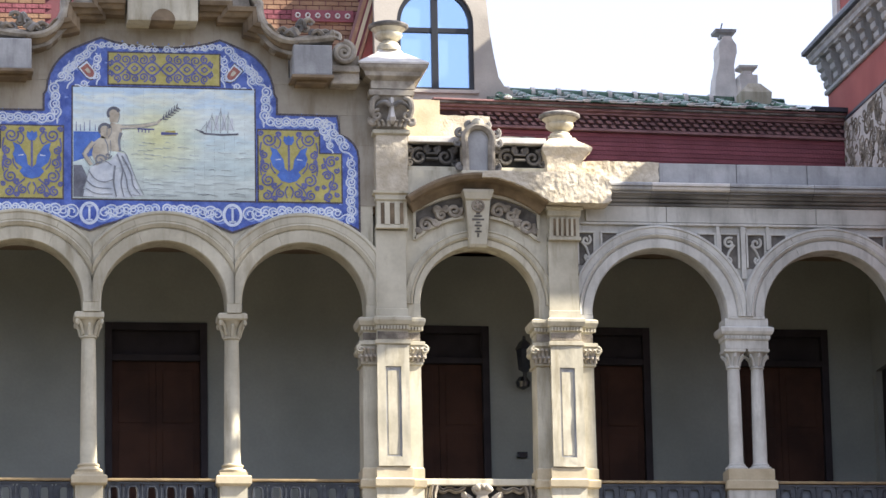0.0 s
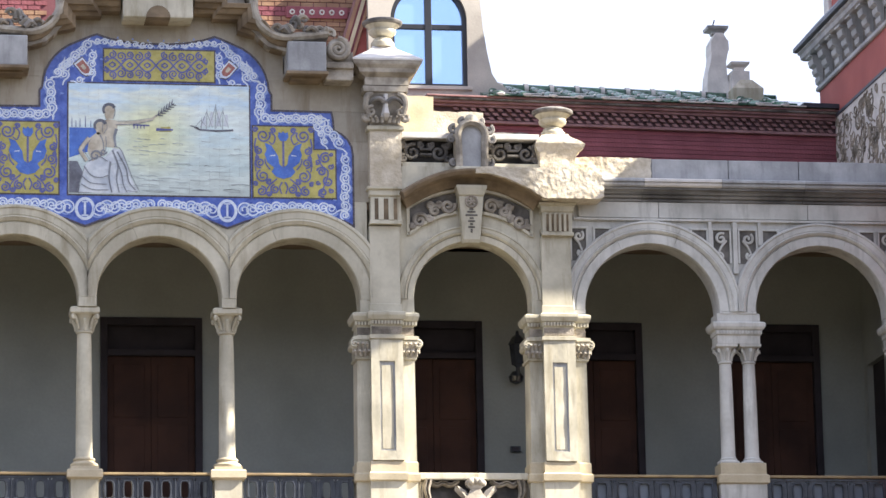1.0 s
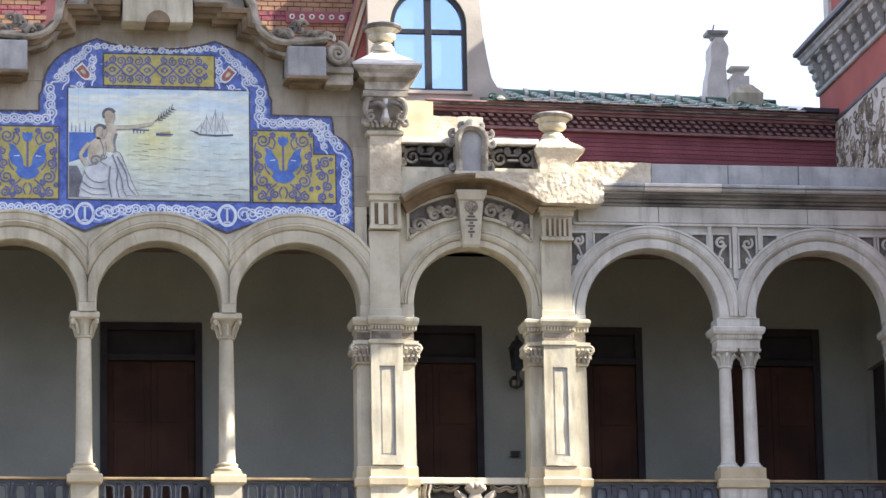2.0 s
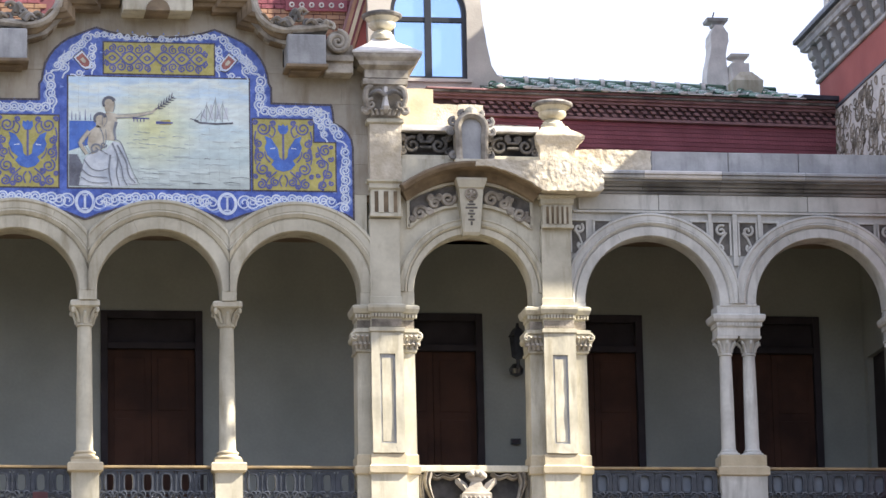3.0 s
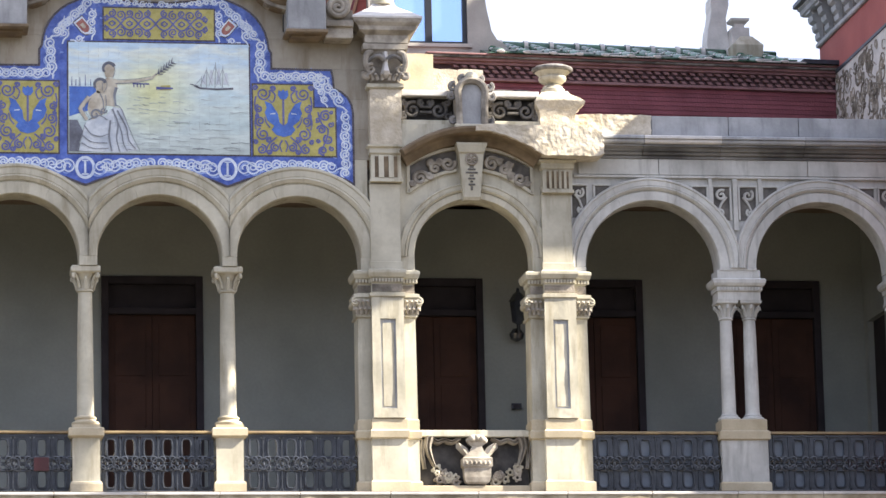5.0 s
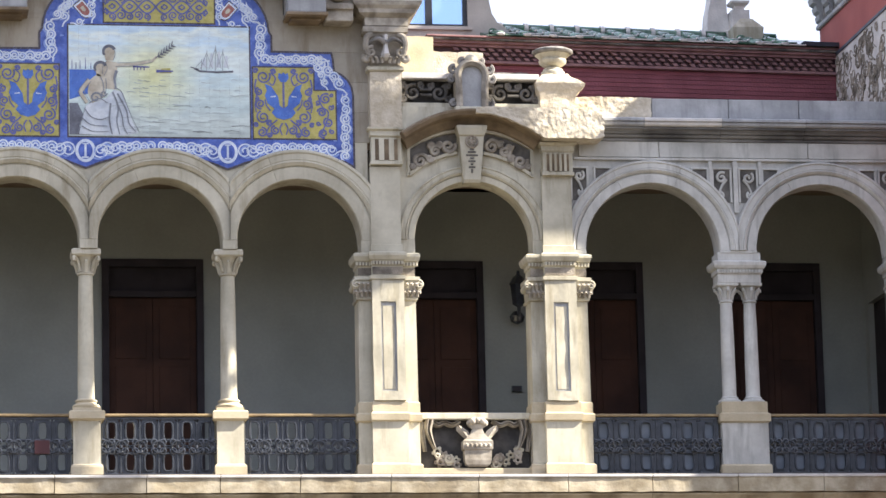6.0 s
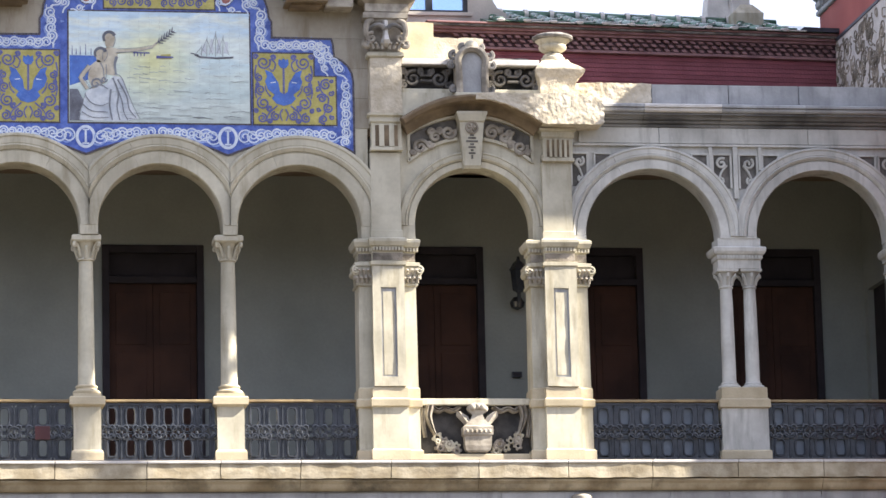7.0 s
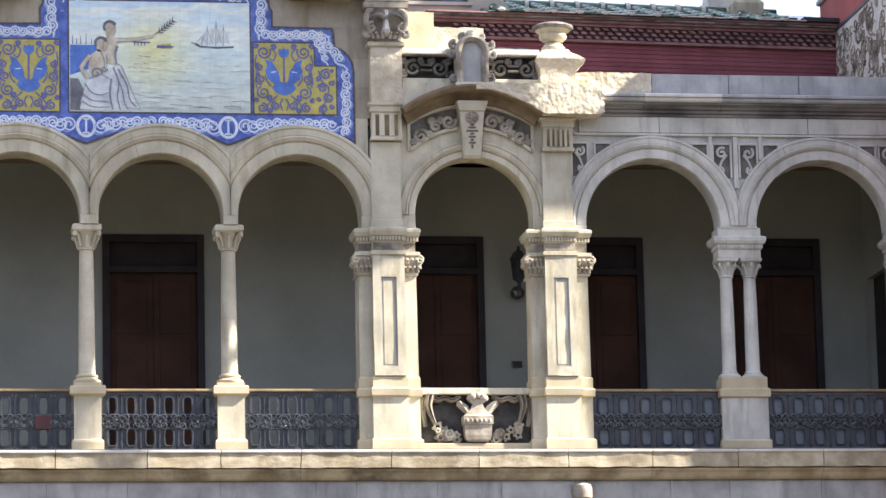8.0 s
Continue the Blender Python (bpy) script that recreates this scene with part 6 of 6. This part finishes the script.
for v, r in ((0.0, 0.06), (0.02, 0.068), (L, 0.055)):
    rings.append([(r * 0.95 * math.cos(a), v, r * math.sin(a) + 0.01) for a in np.linspace(0, math.pi, 9)] + [(-r * 0.75, v, 0.0), (r * 0.75, v, 0.0)])
loft(bm, rings)
rt = part("roof_tile", bm, GREEN, roof, smooth=True)
# white end piece that stands for the highlight on each glazed tile
bm = bmesh.new()
loft(bm, [[(r * math.cos(a), v, 0.42 * r * math.sin(a) + 0.03) for a in np.linspace(0, 2 * math.pi, 13)[:-1]] for v, r in ((-0.02, 0.045), (-0.012, 0.065), (0.03, 0.07))])
tip = part("tile_end", bm, MARBLE, roof, "pale tile end painted as a glint")
tip.location, tip.rotation_euler = (6.7, RY0, RZ0), (slope, 0, 0)
rt.location, rt.rotation_euler = (6.7, RY0, RZ0), (slope, 0, 0)
for i in range(12):
    for k in range(3):
        if i or k:
            d = k * 0.47
            for o in (new("roof_tile", rt.data), new("tile_end", tip.data)):
                o.parent = roof
                o.matrix_parent_inverse = Matrix.Translation(-roof.location)
                o.location = (6.7 + i * 0.43, RY0 + d * math.cos(slope), RZ0 + d * math.sin(slope) + 0.004 * k)
                o.rotation_euler = (slope, 0, 0)
for k in range(3):  # lifted lower edges of the tile rows, most of them white as painted glints
    for i in range(12):
        bm = bmesh.new()
        d = k * 0.47 - 0.01
        a = 6.77 + i * 0.43
        y, z = RY0 + d * math.cos(slope), RZ0 + d * math.sin(slope) + 0.012
        box(bm, a, a + 0.29, y, y + 0.05, z, z + 0.022, 0.005)
        part("tile_lip", bm, MARBLE if (i + k) % 3 else GREEN, roof)
for i in range(12):
    x = 6.6 + i * 0.43
    bm = bmesh.new()
    tube(bm, [(x, RY1, RZ1 + 0.02), (x + 0.02, RY1, RZ1 + 0.02), (x + 0.42, RY1, RZ1 + 0.02)], 0.09, 10, 0.85)
    part("ridge_tile", bm, GREEN, roof, smooth=True)
    # white band in place of the sky's gleam on the ridge
    bm = bmesh.new()
    tube(bm, [(x - 0.015, RY1, RZ1 + 0.02), (x + 0.05, RY1, RZ1 + 0.02)], 0.1, 10)
    part("ridge_joint", bm, MARBLE, roof, "pale ridge band painted as a glint", smooth=True)
bm = bmesh.new()
box(bm, 11.75, 12.37, RY0, 4.4, 7.36, 7.43)
part("lead_valley", bm, SLATE, roof, "grey-blue lead valley beside the tower")


# the house behind stands at a small angle to the arcade
hinge = Vector((12.37, 3.0, 0))
swing = Matrix.Translation(hinge) @ Matrix.Rotation(radians(4.2), 4, "Z") @ Matrix.Translation(-hinge)
for ob in (wall_red, band, eave, roof):
    ob.matrix_basis = swing @ Matrix.Translation(ob.location)


# ---- dormer with arched window ----
WX, WR, WZ, SILL = 5.68, 0.62, 8.72, 7.62
dormer = thing("wall_dormer", (5.7, YR, 7.3), "cream rendered dormer wall with flared side", "wall", kind="structure")
bm = bmesh.new()
prism(bm, [(4.7, 7.3), (4.7, 10.2), (WX - WR, 10.2), (WX - WR, 7.3)], YR - 0.1, YR + 0.8)
prism(bm, [(WX + WR, 7.3), (WX + WR, 10.2), (6.50, 10.2), (6.51, 9.2), (6.56, 8.6), (6.62, 8.2), (6.69, 7.85), (6.78, 7.70), (6.92, 7.62), (6.92, 7.3)], YR - 0.1, YR + 0.8)
box(bm, WX - WR, WX + WR, YR - 0.1, YR + 0.8, 7.3, SILL)
arch_slab(bm, WX, WR, WZ, WX - WR, WX + WR, 10.2, YR - 0.1, YR + 0.8)
part("render_wall", bm, DORMER, dormer)
bm = bmesh.new()
box(bm, WX - WR - 0.05, WX + WR + 0.06, YR - 0.15, YR - 0.09, SILL - 0.06, SILL, 0.008)
part("window_sill", bm, DORMER, dormer)
# blue of the reflected sky is put into the glass tint
glass = bpy.data.materials.new("sky_blue_window_glass")
glass.use_nodes = True
gb = glass.node_tree.nodes["Principled BSDF"]
gb.inputs["Base Color"].default_value = (0.42, 0.62, 0.92, 1)
gb.inputs["Metallic"].default_value = 0.85
gb.inputs["Roughness"].default_value = 0.04
win = thing("window_1", (WX, YR, SILL), "arched window with black frame reflecting blue sky", "window", kind="structure")
bm = bmesh.new()
sweep(bm, [(WX - WR + 0.035, SILL), (WX - WR + 0.035, WZ)] + arc(WX, WZ, WR - 0.035, math.pi, 0, 22)[1:] + [(WX + WR - 0.035, SILL)], [(-0.035, YR - 0.04), (-0.035, YR + 0.04), (0.035, YR + 0.04), (0.035, YR - 0.04)])
part("window_frame", bm, WINFRAME, win)
for name, a, b, c, d in (("mullion", WX - 0.055, WX + 0.055, SILL, WZ + WR - 0.06), ("transom", WX - WR + 0.06, WX + WR - 0.06, 8.58, 8.66), ("bottom_bar", WX - WR + 0.06, WX + WR - 0.06, SILL, SILL + 0.06)):
    bm = bmesh.new()
    box(bm, a, b, YR - 0.03 - (0.01 if name == "mullion" else 0), YR + 0.03, c, d, 0.006)
    part(name, bm, WINFRAME, win)
for s in (0, 1):
    a, b = (WX - WR + 0.03, WX) if s == 0 else (WX, WX + WR - 0.03)
    for c, d in ((SILL, 8.62), (8.62, 9.3)):
        bm = bmesh.new()
        if c > 8:
            prism(bm, [(a, c), (b, c)] + arc(WX, WZ, WR - 0.03, 0 if s else math.pi / 2, math.pi / 2 if s else math.pi, 10), YR + 0.008, YR + 0.014)
        else:
            box(bm, a, b, YR + 0.008, YR + 0.014, c, d)
        part("pane", bm, glass, win)

# ---- brick gable behind the cornice ----
up = thing("wall_brick_gable", (3, 3.3, 7.5), "buff brick gable with red rosette band", "wall", kind="structure")
bm = bmesh.new()
box(bm, -3.0, 4.7, 3.32, 3.6, 4.9, 10.2)
part("brick_core", bm, REDJOINT, up)
for k in range(34):
    z = 7.4 + k * 0.08
    red = k % 9 in (0, 1) or 18 <= k <= 19
    for j in range(2):
        bm = bmesh.new()
        a, b = ((-3.0, -0.4), (2.2, 4.6))[j]
        x = a
        while x < b - 0.1:
            w = 0.21
            box(bm, x + (0.105 if k % 2 else 0), min(x + (0.105 if k % 2 else 0) + w - 0.015, b), 3.3, 3.33, z, z + 0.066)
            x += w
        part("brick_course", bm, YELLOWBRICK if not red else REDWALL, up)
bm = bmesh.new()
box(bm, 3.42, 4.42, 3.26, 3.3, 8.80, 8.99, 0.006)
ros = part("rosette_band", bm, REDWALL, up, "red band with pale rosettes")
for k in range(6):
    bm = bmesh.new()
    tube(bm, [(px, 3.25, pz) for px, pz in arc(3.52 + k * 0.16, 8.895, 0.035, 0, 2 * math.pi, 10)], 0.014, 5)
    part("rosette", bm, MARBLE, ros, smooth=True)
barge = thing("bargeboard", (4.5, 3.1, 8.0), "striped gold and red raking bargeboard", "bargeboard")
for k, (w, mat, f) in enumerate(((0.035, LATTICE, 0.0), (0.06, YELLOWBRICK, -0.04), (0.03, REDWALL, -0.02), (0.06, STONE_WARM, -0.06), (0.04, REDWALL, -0.03), (0.05, YELLOWBRICK, -0.05))):
    bm = bmesh.new()
    off = sum((0.035, 0.06, 0.03, 0.06, 0.04, 0.05)[:k])
    prism(bm, [(4.0 + off, 7.4), (4.0 + off + w, 7.4), (4.0 + off + w + 0.78, 10.0), (4.0 + off + 0.78, 10.0)], 3.1 + f, 3.3)
    part("moulding_strip", bm, mat, barge)
bm = bmesh.new()
prism(bm, [(4.27, 7.3), (4.9, 7.3), (4.9, 10.2), (5.1, 10.2), (5.05, 10.0)], 3.12, 3.32)
tagged(part("wall_red_side", bm, REDPLASTER), "red plaster wall strip beside the dormer", "wall", kind="structure")


# ---- stone finials on the roof ----
fin = thing("roof_finial", (10.7, 4.2, 7.8), "pale stone roof pedestal with capped pinnacle", "finial")
FX, FY, FZ = 10.73, 4.3, 7.95
bm = bmesh.new()
loft(bm, [[(FX - a, FY - 0.2, z), (FX + b, FY - 0.2, z), (FX + b, FY + 0.2, z), (FX - a, FY + 0.2, z)] for a, b, z in ((0.22, 0.15, FZ - 0.4), (0.22, 0.15, FZ + 0.1), (0.20, 0.12, FZ + 0.3), (0.15, 0.11, FZ + 0.5), (0.13, 0.14, FZ + 0.64), (0.14, 0.165, FZ + 0.72), (0.13, 0.16, FZ + 0.86), (0.09, 0.11, FZ + 0.93), (0.05, 0.07, FZ + 1.0))])
part("pinnacle", bm, MARBLE, fin)
bm = bmesh.new()
square_stack(bm, [(0.08, 0.08, FZ + 1.0), (0.09, 0.09, FZ + 1.05), (0.17, 0.17, FZ + 1.08), (0.18, 0.18, FZ + 1.13), (0.05, 0.05, FZ + 1.16)], FX, FY)
part("pinnacle_cap", bm, STONE_GREY, fin)
bm = bmesh.new()
tube(bm, [(FX - 0.06, FY, FZ + 1.13), (FX - 0.02, FY, FZ + 1.27)], 0.012, 5)
part("spike", bm, IRON, fin)
bm = bmesh.new()
square_stack(bm, [(0.15, 0.15, FZ - 0.3), (0.15, 0.15, FZ + 0.30), (0.08, 0.08, FZ + 0.32), (0.08, 0.08, FZ + 0.38), (0.15, 0.15, FZ + 0.42), (0.16, 0.16, FZ + 0.46), (0.05, 0.05, FZ + 0.48)], FX + 0.3, FY - 0.25)
part("low_pedestal", bm, MARBLE, fin)
bm = bmesh.new()
square_stack(bm, [(0.24, 0.2, FZ - 0.35), (0.26, 0.22, FZ - 0.05), (0.1, 0.1, FZ + 0.12)], FX + 0.36, FY - 0.42)
part("foot_stone", bm, STONE, fin)


# ---- tower ----
TX, TY0, TY1 = 12.37, -1.55, 3.94
bm = bmesh.new()
box(bm, TX, 18, TY0, TY1, 4.9, 8.67)
box(bm, 12.9, 18, TY0, TY1, GROUND_Z, 4.9)
box(bm, TX, 12.9, TY0, -0.3, GROUND_Z, 4.9)
tagged(part("wall_tower", bm, REDPLASTER), "red plastered tower wall", "wall", kind="structure")
tw_ = thing("tower_cornice", (TX, 2, 8), "bracketed stone tower cornice under slate edge", "cornice")


def round_tower(rows):
    """Rings round the tower's head: outward growth and height."""
    bm = bmesh.new()
    loft(bm, [[(TX - o, TY0 - o, z), (18 + o, TY0 - o, z), (18 + o, TY1 + o, z), (TX - o, TY1 + o, z)] for o, z in rows])
    return bm


part("string_course", round_tower([(0.03, 7.93), (0.05, 7.95), (0.05, 8.0), (0.03, 8.02)]), STONE_GREY, tw_)
part("recess", round_tower([(0.008, 8.02), (0.008, 8.5)]), CARVED_DEEP, tw_)
part("corona", round_tower([(0.20, 8.5), (0.24, 8.53), (0.25, 8.6), (0.28, 8.63), (0.28, 8.66)]), STONE_GREY, tw_)
part("slate_edge", round_tower([(0.31, 8.66), (0.34, 8.68), (0.34, 8.74), (0.0, 9.12), (-1.8, 9.7)]), SLATE, tw_, "blue-grey slate roof edge")
bm = bmesh.new()
rings = []
for o, z in ((0.03, 0.0), (0.07, 0.03), (0.08, 0.11), (0.05, 0.13), (0.11, 0.17), (0.13, 0.25), (0.10, 0.27), (0.17, 0.31), (0.19, 0.40), (0.15, 0.42), (0.22, 0.45), (0.22, 0.48)):
    rings.append([(-o, -0.14, z), (0.1, -0.14, z), (0.1, 0.14, z), (-o, 0.14, z)])
loft(bm, rings)
br = part("corbel", bm, STONE_GREY, tw_)
br.location = (TX, TY1 - 0.16, 8.02)
for k in range(1, 9):
    o = new("corbel", br.data)
    o.parent = tw_
    o.matrix_parent_inverse = Matrix.Translation(-tw_.location)
    o.location = (TX, TY1 - 0.16 - k * 0.62, 8.02)
# real left edge; unseen bulk and height are added to shade wall and dormer
turret = thing("tower_upper_stage", (14.8, 2.5, 9.0), "red plaster upper storey of the tower, unseen height added for shade", "tower storey")
bm = bmesh.new()
box(bm, 12.64, 17, 0.8, 4.2, 8.5, 13.6, 0.01)
part("shaft", bm, REDPLASTER, turret)
bm = bmesh.new()
box(bm, 12.58, 12.66, 3.95, 4.25, 8.5, 13.6, 0.01)
part("corner_strip", bm, MARBLE, turret)
fr = thing("tower_frieze", (TX, 1.5, 6.5), "carved black and white sgraffito frieze panel", "frieze panel")
bm = bmesh.new()
box(bm, TX - 0.02, TX, -1.2, 2.98, 5.2, 7.24)
part("panel_ground", bm, MARBLE, fr)
bm = bmesh.new()
box(bm, TX - 0.04, TX, -1.2, 2.98, 7.24, 7.29)
part("panel_border", bm, SLATE, fr)
random.seed(31)
for k in range(120):
    y, z, r = 0.1 + 2.8 * random.random(), 5.75 + 1.42 * random.random(), 0.07 + 0.15 * random.random()
    bm = bmesh.new()
    r = min(r, 7.2 - z, 2.95 - y)
    if k % 3:
        pts = spiral(y, z, r, random.random() * 6, 1.4, random.choice((-1, 1)), 20, 0.25)
    else:
        a = random.random() * 6
        pts = [(p.x, p.y) for p in bend([Vector((y + r * 1.3 * f * math.cos(a + 1.2 * f), z + r * 1.3 * f * math.sin(a + 1.2 * f))) for f in (-1, -0.4, 0.3, 1)], 4)]
        pts = [(min(p, 2.96), min(q, 7.22)) for p, q in pts]
    tube(bm, [(TX - 0.024, p, q) for p, q in pts], 0.019, 5, 0.35)
    part("sgraffito_scroll", bm, CARVED, fr, smooth=True)
